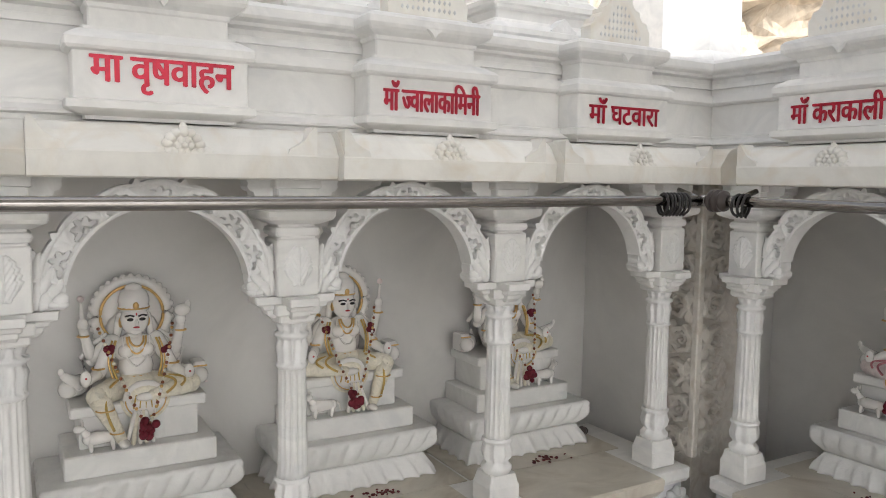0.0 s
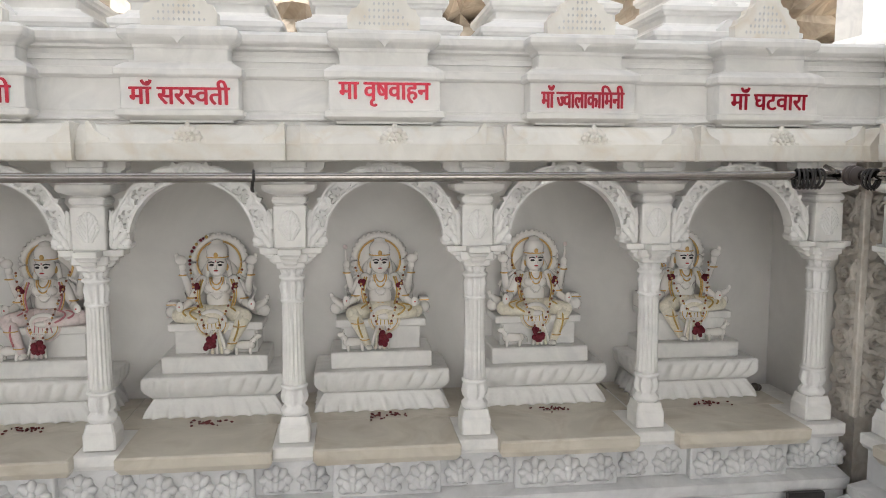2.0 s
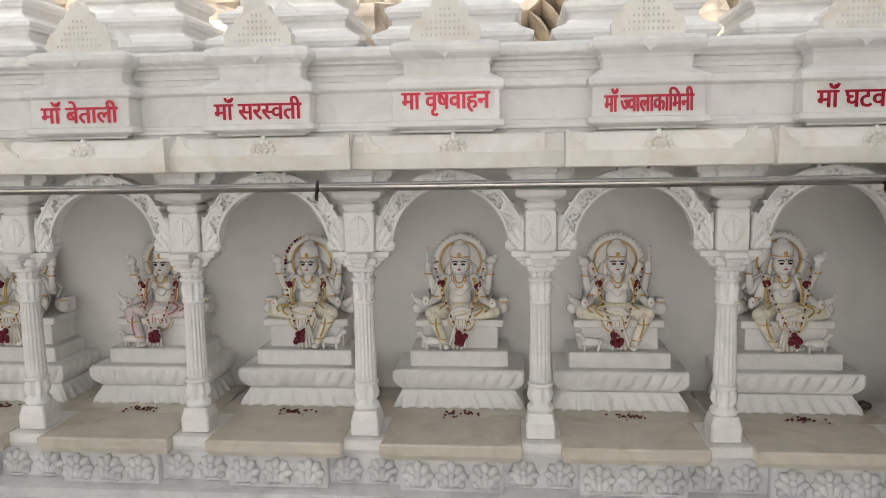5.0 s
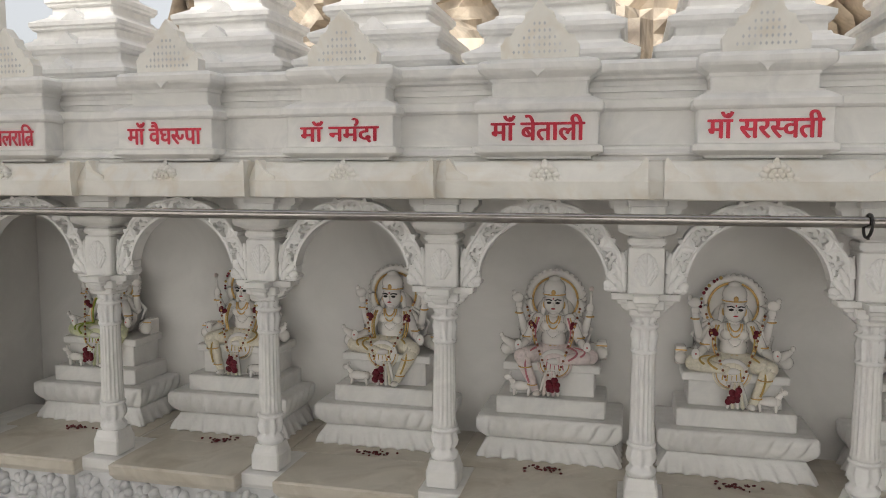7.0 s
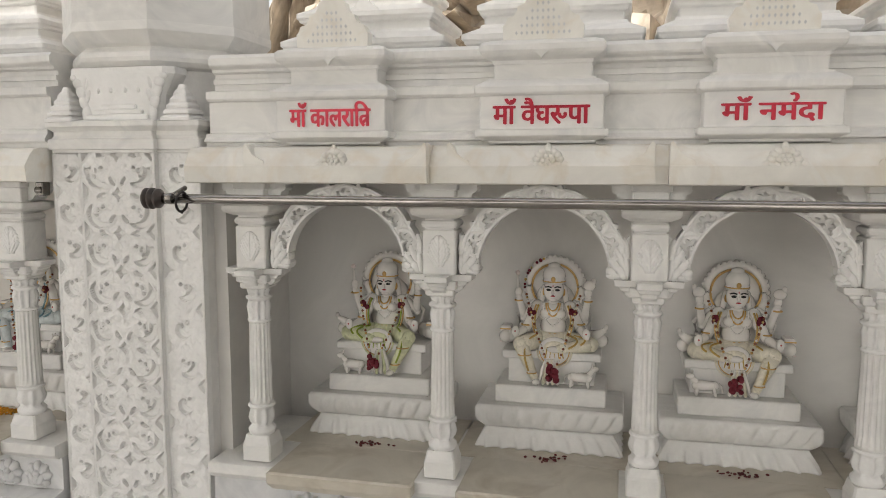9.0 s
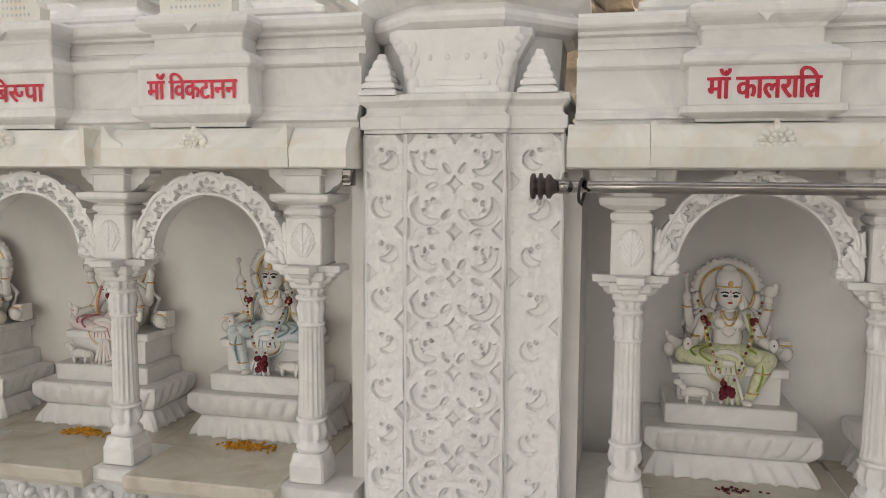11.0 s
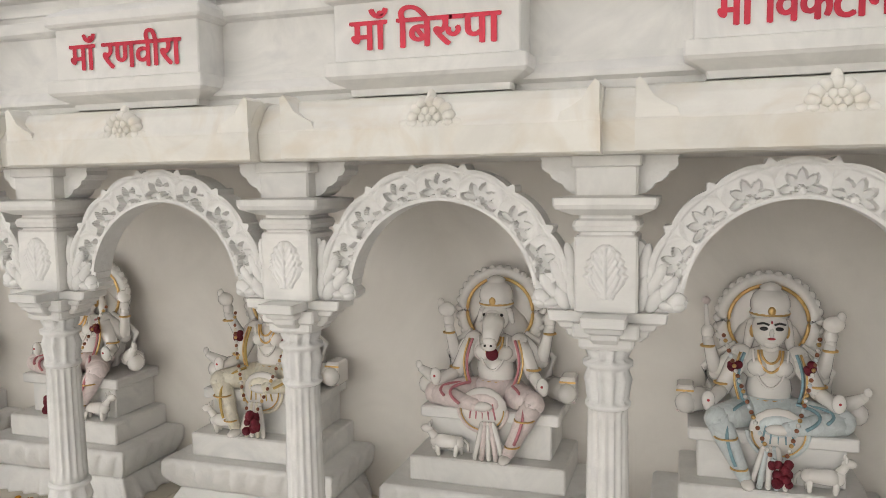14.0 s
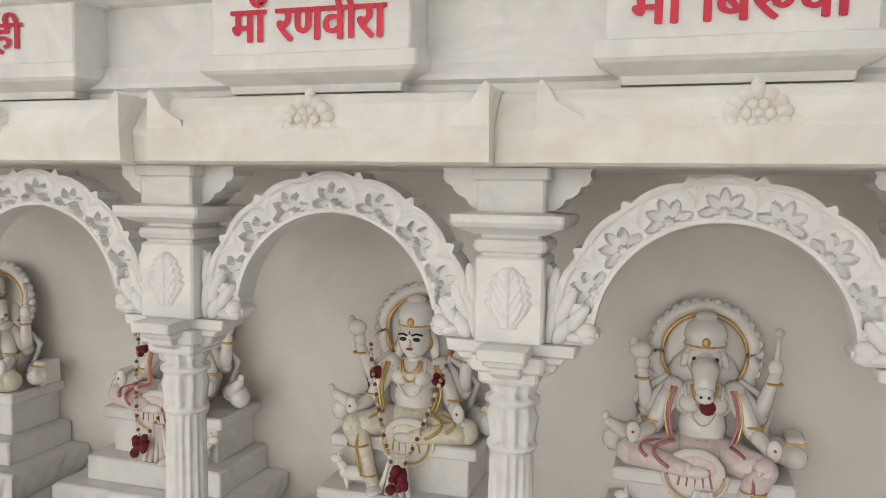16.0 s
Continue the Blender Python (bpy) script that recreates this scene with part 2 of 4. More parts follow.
# ---- columns ----
def column():
    e = thing("column", T(0, 0, -50), "carved white marble column with fluted shaft and bracket capital", "column", "marble columns of the niches")
    s = Shape()
    h = 0.056
    s.rects([(-h, h, -h, h, 0), (-h, h, -h, h, 0.052), (-h * 0.93, h * 0.93, -h * 0.93, h * 0.93, 0.062), (-0.046, 0.046, -0.046, 0.046, 0.088)], c=0.006)
    part("base", s, WHITE, e)
    s = Shape()
    s.lathe([(0.044, 0.084), (0.050, 0.098), (0.050, 0.106), (0.040, 0.118, 0.5), (0.039, 0.124, 1), (0.047, 0.132, 1), (0.052, 0.150, 1), (0.046, 0.172, 1), (0.044, 0.180, 0.4), (0.049, 0.184), (0.049, 0.190), (0.043, 0.196, 0.6)], 64, flutes=8, depth=0.26)
    part("lotus_foot", s, CARVED, e)
    s = Shape()
    s.lathe([(0.0430, 0.194), (0.0428, 0.21, 0.4), (0.0420, 0.23, 1), (0.0385, 0.46, 1), (0.0378, 0.475, 0.3), (0.040, 0.480)], 96, flutes=16, depth=0.17)
    part("shaft", s, WHITE, e, "fluted shaft")
    s = Shape()
    s.lathe([(0.038, 0.478), (0.043, 0.484), (0.043, 0.490), (0.040, 0.495, 1), (0.043, 0.52, 1), (0.046, 0.535, 1), (0.040, 0.552, 0.6), (0.040, 0.558), (0.047, 0.562), (0.047, 0.570), (0.038, 0.575, 1), (0.044, 0.590, 1), (0.042, 0.600)], 60, flutes=10, depth=0.32)
    part("leaf_band", s, CARVED, e)
    s = Shape()
    s.rects([(-0.045, 0.045, -0.045, 0.045, 0.598), (-0.050, 0.050, -0.050, 0.050, 0.604), (-0.050, 0.050, -0.050, 0.050, 0.618), (-0.06, 0.06, -0.06, 0.06, 0.624), (-0.06, 0.06, -0.06, 0.06, 0.648)], c=0.004)
    for a in range(4):
        t = Shape()
        t.rects([(-0.022, 0.022, -0.062, 0, 0.612), (-0.026, 0.026, -0.075, 0, 0.622), (-0.026, 0.026, -0.078, 0, 0.632), (-0.034, 0.034, -0.088, 0, 0.637), (-0.034, 0.034, -0.092, 0, 0.645), (-0.040, 0.040, -0.108, 0, 0.650), (-0.040, 0.040, -0.110, 0, 0.668)], c=0.003)
        q = Matrix.Rotation(a * math.pi / 2, 3, "Z")
        s.add([q @ Vector(p) for p in t.v], t.f, 0, False)
    part("bracket_capital", s, WHITE, e)
    s = Shape()
    d = 0.057
    s.box(-d, d, -d, d, 0.668, 0.812, c=0.004)
    part("die", s, WHITE, e)
    s = Shape()

    def leaf(x, z):
        u, w = x / 0.042, (z - 0.695) / 0.100
        if w < 0 or w > 1:
            return -0.001
        width = (1 - ((w - 0.35) / 0.65) ** 2) ** 0.5 * (0.93 + 0.07 * math.cos(w * 45)) if w > 0.35 else 0.62 + 0.24 * math.cos((w - 0.35) * 9)
        k = 1 - abs(u) / max(width, 0.02)
        if k <= 0:
            return -0.001
        vein = 0.0035 * max(0, 1 - abs(u) / 0.08) + 0.0008 * math.cos((w * 0.9 - abs(u) * 0.6) * 38)
        return 0.0075 * min(1, k * 4) - 0.004 * math.exp(-((k - 0.30) / 0.06) ** 2) + vein * min(1, k * 3)
    s.relief(-0.044, 0.044, 0.672, 0.80, 44, 60, leaf, -d)
    part("leaf_relief", s, CARVED, e)
    s = Shape()
    s.rects([(-0.050, 0.050, -0.050, 0.050, 0.812), (-0.050, 0.050, -0.050, 0.050, 0.817), (-0.058, 0.058, -0.058, 0.058, 0.820), (-0.061, 0.061, -0.061, 0.061, 0.829), (-0.058, 0.058, -0.058, 0.058, 0.838), (-0.05, 0.05, -0.05, 0.05, 0.842), (-0.05, 0.05, -0.05, 0.05, 0.850)], c=0.005)
    part("cushion", s, WHITE, e)
    s = Shape()
    s.rects([(-0.060, 0.060, -0.060, 0.060, 0.848), (-0.088, 0.088, -0.088, 0.088, 0.860), (-0.092, 0.092, -0.092, 0.092, 0.868), (-0.092, 0.092, -0.092, 0.092, 0.880), (-0.056, 0.056, -0.056, 0.056, 0.884), (-0.056, 0.056, -0.056, 0.056, 0.934), (-0.063, 0.063, -0.063, 0.063, 0.937), (-0.063, 0.063, -0.063, 0.063, EAVE_Z - LEDGE_Z - 0.001)], c=0.004)
    part("abacus", s, WHITE, e)
    for k in (-1, 1):
        s = Shape()
        out = [(0.055 * k, 0.885), (0.066 * k, 0.887), (0.078 * k, 0.895), (0.084 * k, 0.905), (0.094 * k, 0.908), (0.104 * k, 0.916), (0.108 * k, 0.926), (0.118 * k, 0.929), (0.124 * k, 0.938), (0.122 * k, 0.948), (0.126 * k, 0.955), (0.055 * k, 0.955)]
        s.plate(out, -0.022, 0.045)
        part("side_bracket", s, CARVED, e)
    return e


# ---- arches ----
def arch(pitch, ri, band, foot):
    """A scalloped arch with flower fans cut into its lobes; the origin is in the middle of its springing, on the columns' line."""
    e = thing("scalloped_arch", T(0, 0, -50), "white marble scalloped arch with carved pierced flowers", "arch", "scalloped arches of the niches")
    half = pitch / 2 - 0.057
    lobes, na, nr = 7, 378, 26
    ang0, ang1 = radians(9), radians(171)
    yf, yb = -0.030, 0.026

    def outer(u):
        f = abs(u - round(u))
        bulge = math.sqrt(max(0.0, 1 - (2 * (0.5 - f)) ** 2))
        spike = max(0, 1 - f * 11) * 0.017
        return ri + band * (0.82 + 0.18 * bulge) + spike

    def depth(u, r):
        x, y = ((u % 1) - 0.5) * (ang1 - ang0) / lobes * r, r - ri
        d, a = math.hypot(x, y - 0.014), math.atan2(x, y - 0.014)
        cut = 0.0
        if abs(a) < 1.75:
            q = a / 0.74
            off = abs(q - round(q)) * 0.74 * d
            reach = band * 0.54
            wide = 0.0088 * math.sin(math.pi * min(1, max(0, (d - 0.007) / (reach - 0.007)))) ** 0.55
            cut = min(1, max(0, (wide - off) / 0.0018))
        rim = 0.004 * min(1, max(0, (y - 0.80 * band) / 0.003)) + 0.003 * min(1, max(0, (0.009 - y) / 0.002))
        boss = 0.005 * max(0, 1 - (d / 0.007) ** 2)
        swell = 0.004 * math.exp(-((d - band * 0.72) / 0.006) ** 2) if y > 0.014 else 0.0
        return rim + boss + swell - 0.019 * cut
    s = Shape()
    front, back = [], []
    for i in range(na + 1):
        a, u = ang0 + (ang1 - ang0) * i / na, i / na * lobes
        ro = outer(u)
        for k in range(nr + 1):
            r = ri + (ro - ri) * k / nr
            front.append((r * math.cos(a), yf - depth(u, r), r * math.sin(a)))
        for r in (ri, ro):
            back.append((r * math.cos(a), yb, r * math.sin(a)))
    w, n, faces = nr + 1, len(front), []
    for i in range(na):
        for k in range(nr):
            a = i * w + k
            faces.append((a, a + 1, a + 1 + w, a + w))
        b = n + 2 * i
        faces.append((b, b + 2, b + 3, b + 1))
        faces.append((i * w, (i + 1) * w, b + 2, b))
        faces.append((i * w + nr, b + 1, b + 3, (i + 1) * w + nr))
    s.add(front + back, faces, 0, False)
    part("arch_band", s, CARVED, e)
    for k in (-1, 1):
        s = Shape()
        w = half - ri
        out = [(0, foot), (w * 0.92, foot), (w * 1.08, foot + 0.010), (w * 1.10, foot + 0.020), (w * 0.98, foot + 0.028), (w * 1.02, foot + 0.042), (w * 1.0, foot + 0.052), (w * 0.72, foot + 0.062), (w * 0.45, foot + 0.072), (w * 0.40, foot + 0.088), (w * 0.22, foot + 0.100), (w * 0.20, foot + 0.118), (0.004, foot + 0.130), (0, foot + 0.130)]
        s.plate([(k * (half - a), b) for a, b in out], -0.024, 0.024)
        for u, z, rx, rz, lean in ((0.16, 0.092, 0.012, 0.036, 0.15), (0.40, 0.062, 0.013, 0.036, 0.45), (0.66, 0.044, 0.013, 0.028, 0.65), (0.84, 0.022, 0.015, 0.018, 0.9), (0.88, 0.012, 0.014, 0.010, 0.1), (0.36, 0.022, 0.014, 0.026, 0.5), (0.12, 0.040, 0.010, 0.040, 0.1), (0.62, 0.012, 0.018, 0.009, 0.1)):
            s.ball((k * (half - u * w), -0.025, foot + z), (rx, 0.012, rz), 0, Matrix.Rotation(-k * lean, 3, "Y"), n=10, k=8)
        part("leaf_bracket", s, CARVED, e)
    return e


# ---- large structure ----
s = Shape()
s.box(-60, 60, -40, 80, -0.3, 0.0)
thing("ground", T(0, 0, 0), "pale stone paving of the temple yard", "ground", kind="structure", sh=s, mats=PAVING)


def wall(name, m, box, mat=NICHE, label="smooth pale grey marble wall of the niches"):
    s = Shape()
    s.box(*box)
    return thing(name, m, label, "wall", kind="structure", sh=s, mats=mat)


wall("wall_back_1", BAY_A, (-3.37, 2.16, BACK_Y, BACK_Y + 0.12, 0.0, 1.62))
wall("wall_back_2", BAY_B, (-8.2, -4.02, BACK_Y, BACK_Y + 0.12, 0.0, 1.62), NICHE_WARM, "smooth warm white marble wall of the niches")
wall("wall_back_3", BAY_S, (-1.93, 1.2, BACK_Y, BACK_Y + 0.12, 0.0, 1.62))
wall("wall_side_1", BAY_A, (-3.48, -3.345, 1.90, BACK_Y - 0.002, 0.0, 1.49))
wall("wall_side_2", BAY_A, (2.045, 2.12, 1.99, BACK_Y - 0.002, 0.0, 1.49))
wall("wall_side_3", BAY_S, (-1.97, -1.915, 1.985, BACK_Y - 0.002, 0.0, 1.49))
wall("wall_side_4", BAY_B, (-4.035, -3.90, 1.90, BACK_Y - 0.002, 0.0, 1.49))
wall("wall_end", BAY_B, (-8.3, -8.2, 1.7, 2.52, 0.0, 1.62))
# unseen roof, added to keep sun and overhead sky off the niches
s = Shape()
s.box(-16, 4.2, -4.6, 0.70, 3.35, 3.55)
thing("ceiling_hall", T(0, 0, 0), "unseen plain white roof added over the walkway to block overhead light", "ceiling", kind="structure", sh=s, mats=WHITE)
# unseen walls, added to cut front fill and leave one bright gap between
for nm, x0, x1 in (("wall_front_1", -4.2, -1.0), ("wall_front_2", 2.0, 4.2)):
    wall(nm, T(0, 0, 0), (x0, x1, -4.6, -4.4, 0.0, 2.5), WHITE, "unseen plain white wall added across the walkway to cut front light")
for m, x0, x1, nm in ((BAY_A, -3.40, 2.25, "ceiling_1"), (BAY_B, -8.2, -3.98, "ceiling_2"), (BAY_S, -2.2, 1.2, "ceiling_3")):
    s = Shape()
    s.box(x0, x1, 1.84, BACK_Y + 0.05, EAVE_Z + 0.006, EAVE_Z + 0.09)
    thing(nm, m, "flat marble slab over the niches", "ceiling", kind="structure", sh=s, mats=NICHE)


# ---- parapet with its mouldings ----
def plain(z):
    """Heights of the first row's mouldings, closer together above the name tablets."""
    return z if z < 1.79 else 1.79 + (z - 1.79) * 0.88


def tall(z):
    """Heights of the second row's taller mouldings."""
    z = plain(z)
    return z + min(0.022, max(0, (z - 1.604) * 0.6)) + max(0, min(0.010, (z - 1.66) * 0.12))


def parapet(name, m, x0, x1, rise=plain):
    s = Shape()
    s.along_x([(y + (0.022 if z < 1.787 else 0.046) if y < 2 else y, rise(z)) for y, z in ((1.80, 1.572), (1.80, 1.612), (1.786, 1.616), (1.786, 1.622), (1.800, 1.634), (1.800, 1.642), (1.826, 1.646), (1.826, 1.748), (1.812, 1.752), (1.806, 1.758), (1.806, 1.782), (1.826, 1.788),
               (1.842, 1.790), (1.842, 1.812), (1.834, 1.814), (1.834, 1.832), (1.846, 1.835), (1.846, 1.852), (1.826, 1.858), (1.826, 1.868), (1.808, 1.876), (1.804, 1.884), (1.804, 1.908), (1.818, 1.922), (2.72, 1.926), (2.72, 1.572))], x0, x1)
    return thing(name, m, "white marble parapet with stepped mouldings above the niches", "parapet", kind="structure", sh=s, mats=WHITE)


parapet("wall_parapet_1", BAY_A, -3.365, 2.20)
parapet("wall_parapet_2", BAY_B, -8.2, -3.985, tall)
parapet("wall_parapet_3", T(0.05, 0, 0) @ BAY_S, -2.20, 1.2)


def letter_mesh(text):
    cu = bpy.data.curves.new("letters", "FONT")
    cu.body = text
    ob = new("letters", cu)
    bpy.context.view_layer.update()
    me = bpy.data.meshes.new_from_object(ob.evaluated_get(bpy.context.evaluated_depsgraph_get()))
    bpy.data.objects.remove(ob)
    bm = bmesh.new()
    bm.from_mesh(me)
    bpy.data.meshes.remove(me)
    return bm


head = letter_mesh("\u0928")
HEADLINE = max(v.co.y for v in head.verts)
head.free()


def glyphs(text, width, height):
    """Letters as points and faces scaled to the width and height; "<" after a letter cuts off its stem, "^" sets a hook above the letter before it, "~" a slanting stroke into its stem, "@" a loop at its side."""
    verts, faces, pen = [], [], 0.0
    for piece in text.replace("<", "<|").replace("{", "|{").replace("^", "|^|").replace("~", "|~|").replace("@", "|@|").split("|"):
        if not piece.strip():
            continue
        if piece == "^":
            r = [(0.12 * math.cos(a), 0.12 * math.sin(a)) for a in [radians(-85 + 215 * q / 14) for q in range(15)]]
            k = len(verts)
            for a, b in r:
                verts += [(pen - 0.15 + a * 0.62, 0.83 + b * 0.85), (pen - 0.15 + a * 1.25, 0.83 + b * 1.35)]
            faces += [(k + 2 * q, k + 2 * q + 1, k + 2 * q + 3, k + 2 * q + 2) for q in range(14)]
            continue
        if piece == "@":
            k = len(verts)
            for a in [radians(150 + 250 * q / 16) for q in range(17)]:
                verts += [(pen + 0.06 + 0.08 * math.cos(a), 0.31 + 0.065 * math.sin(a)), (pen + 0.06 + 0.15 * math.cos(a), 0.31 + 0.135 * math.sin(a))]
            faces += [(k + 2 * q, k + 2 * q + 1, k + 2 * q + 3, k + 2 * q + 2) for q in range(16)]
            k = len(verts)
            verts += [(pen - 0.06, HEADLINE - 0.075), (pen + 0.30, HEADLINE - 0.075), (pen + 0.30, HEADLINE), (pen - 0.06, HEADLINE)]
            faces.append((k, k + 1, k + 2, k + 3))
            pen += 0.27
            continue
        if piece == "~":
            k = len(verts)
            verts += [(pen - 0.40, 0.06), (pen - 0.10, 0.26), (pen - 0.10, 0.36), (pen - 0.40, 0.15)]
            faces.append((k, k + 1, k + 2, k + 3))
            continue
        half = piece.endswith("<")
        bm = letter_mesh(piece.strip("<{"))
        if not len(bm.verts):
            bm.free()
            continue
        lo = min(v.co.x for v in bm.verts)
        hi = max(v.co.x for v in bm.verts)
        if half:
            hi = lo + (hi - lo) * 0.66
            bmesh.ops.bisect_plane(bm, geom=[*bm.verts, *bm.edges, *bm.faces], plane_co=(hi, 0, 0), plane_no=(1, 0, 0), clear_outer=True)
        bm.verts.index_update()
        k = len(verts)
        verts += [(v.co.x - lo + pen, v.co.y) for v in bm.verts]
        faces += [tuple(v.index + k for v in q.verts) for q in bm.faces]
        bm.free()
        pen += hi - lo + (0.20 if piece.endswith(" ") else -0.012)
    if not verts:
        return [], []
    co = np.array(verts)
    lo, hi = co.min(0), co.max(0)
    co = ((co - (lo + hi) / 2) / (hi - lo)) * (width, height)
    return [tuple(q) for q in co.tolist()], faces


def name_block(m, x, text, wide=0.255, rise=plain):
    e = thing("name_block", m @ T(x, -0.024, 0), "white marble name block with red foil lettering and pediment", "name block", "name blocks over the niches")
    lv = lambda h, z: (-h, h, 1.785 - (h - 0.18), 1.91, rise(z))
    s = Shape()
    s.rects([lv(0.158, 1.604), lv(0.160, 1.612), lv(0.190, 1.622), lv(0.196, 1.626), lv(0.196, 1.642), lv(0.181, 1.646), lv(0.181, 1.742), lv(0.192, 1.746), lv(0.196, 1.752), lv(0.196, 1.768), lv(0.190, 1.775), lv(0.165, 1.790)], c=0.003)
    tablet = part("tablet", s, WHITE, e)
    s = Shape()
    s.rects([lv(0.160, 1.788), lv(0.160, 1.798), lv(0.146, 1.800), lv(0.146, 1.842), lv(0.150, 1.846), lv(0.152, 1.856), lv(0.172, 1.868), lv(0.180, 1.876), lv(0.184, 1.886), lv(0.184, 1.904), lv(0.176, 1.914), lv(0.150, 1.924)], c=0.004)
    s.plate([(a, rise(b)) for a, b in ((-0.022, 1.880), (-0.008, 1.868), (0, 1.854), (0.008, 1.868), (0.022, 1.880))], 1.774, 1.79)
    part("cap", s, WHITE, e)
    s = Shape()
    right = [(0.112, 1.92), (0.114, 1.958), (0.106, 1.966), (0.100, 1.980), (0.084, 1.984), (0.074, 1.996), (0.072, 2.008), (0.054, 2.014), (0.044, 2.028), (0.040, 2.044), (0.024, 2.050), (0.012, 2.066), (0, 2.078)]
    s.plate([(a * 1.04, rise(1.92) + (b - 1.92) * 1.13) for a, b in right + [(-a, b) for a, b in right[-2::-1]]], 1.812, 1.856)
    ped = part("pediment", s, CREAM, e, "stepped cream marble pediment with raised grey dots for shaded holes")
    # nothing is pierced: raised grey diamonds stand for the shade in small holes
    s = Shape()
    for r in range(5):
        for k in range(-5 + r, 6 - r):
            z, px = rise(1.945) + 0.021 * r, 0.0155 * k
            if abs(px) < 0.095 - r * 0.017:
                s.plate([(px - 0.004, z), (px, z - 0.006), (px + 0.004, z), (px, z + 0.006)], 1.8115, 1.812 - 0.0025)
    part("pierced_dots", s, GREYM, ped)
    points, polys = glyphs(text, wide, 0.076)
    b = Shape()
    for k, (dx, dz) in enumerate(((0, 0), (0.0020, 0), (-0.0020, 0), (0, 0.0011), (0.0013, -0.0011), (-0.0013, 0.0008), (0.0028, 0.0004))):
        b.add([(px + dx, -0.0001 * k, pz + dz) for px, pz in points], polys, 0, False)
    ob = new("lettering", b.mesh("lettering", [FOIL]))
    ob.parent, ob.location = tablet, (0, 1.784 - 0.0025, rise(1.697))
    tagged(ob, "red foil lettering")
    return e


MA = "\u092e\u0949\u0902 "
WORDS_A = [MA + "\u0918\u091f\u0935\u093e\u0930\u093e", MA + "{\u091c<\u0935\u093e\u0932\u093e\u0915\u093e\u093f\u092e\u0928\u0940", "\u092e\u093e \u0935\u0943\u0937\u0935\u093e\u0939\u0928", MA + "\u0938\u0930{\u0938<\u0935\u0924\u0940",
           MA + "\u092c\u0947\u0924\u093e\u0932\u0940", MA + "\u0928\u092e^\u0926\u093e", MA + "\u0935\u0948\u0918\u0930@\u092a\u093e", MA + "\u0915\u093e\u0932\u0930\u093e\u093f\u0924~"]
WORDS_B = [MA + "\u093f\u0935\u0915\u091f\u093e\u0928\u0928", MA + "\u093f\u092c\u0930@\u092a\u093e", MA + "\u0930\u0923\u0935\u0940\u0930\u093e", "\u0930\u093e\u0939\u0940", ""]
WORDS_S = [MA + "\u0915\u0930\u093e\u0915\u093e\u0932\u0940", "", ""]
WIDTHS_A = [0.278, 0.283, 0.293, 0.305, 0.280, 0.265, 0.28, 0.266]


# ---- eaves ----
def eave_slab(m, x, half=0.30, y=0.0, horns=True, name="eave_slab"):
    e = thing(name, m @ T(x, y, 0), "cream veined marble eave slab with upturned corners" if horns else "cream marble eave joint piece", "eave", "eave slabs over the niches")
    s = Shape()
    s.along_x([(1.712, EAVE_Z), (1.704, EAVE_Z + 0.004), (1.700, EAVE_Z + 0.054), (1.703, EAVE_Z + 0.060), (1.712, EAVE_Z + 0.072), (1.728, EAVE_Z + 0.096), (1.746, EAVE_Z + 0.112), (1.775, EAVE_Z + 0.118), (1.84, EAVE_Z + 0.118), (1.84, EAVE_Z)], -half, half)
    part("slab", s, CREAM, e)
    if not horns:
        return e
    for k in (-1, 1):
        s = Shape()
        z = EAVE_Z + 0.045
        s.plate([(k * a, b) for a, b in ((half - 0.001, z), (half - 0.001, z + 0.072), (half - 0.008, z + 0.078), (half - 0.018, z + 0.066), (half - 0.030, z + 0.046), (half - 0.048, z + 0.034), (half - 0.066, z + 0.026), (half - 0.075, z))], 1.7015, 1.76)
        part("corner_horn", s, CREAM, e)
    s = Shape()
    z = EAVE_Z + 0.092
    for k in range(9):
        a = math.pi * (k - 0.5) / 7
        s.ball((0.034 * math.cos(a), 1.714, z - 0.026 + 0.032 * math.sin(a)), (0.013, 0.016, 0.012), n=8, k=6)
    s.ball((0, 1.712, z - 0.022), (0.026, 0.010, 0.026), n=14, k=8)
    for q in range(6):
        s.ball((0.014 * math.cos(q * 1.047), 1.704, z - 0.022 + 0.014 * math.sin(q * 1.047)), (0.008, 0.005, 0.008), n=7, k=5)
    s.ball((0, 1.701, z - 0.022), (0.006, 0.005, 0.006), n=8, k=6)
    for k in (-1, 1):
        s.ball((0.052 * k, 1.714, z - 0.036), (0.022, 0.014, 0.013), 0, Matrix.Rotation(0.3 * k, 3, "Y"), n=8, k=6)
        s.ball((0.074 * k, 1.716, z - 0.046), (0.022, 0.012, 0.008), n=8, k=6)
    s.ball((0.0, 1.718, z + 0.014), (0.010, 0.010, 0.016), n=8, k=6)
    part("rosette", s, CREAM, e, "carved cream rosette")
    return e


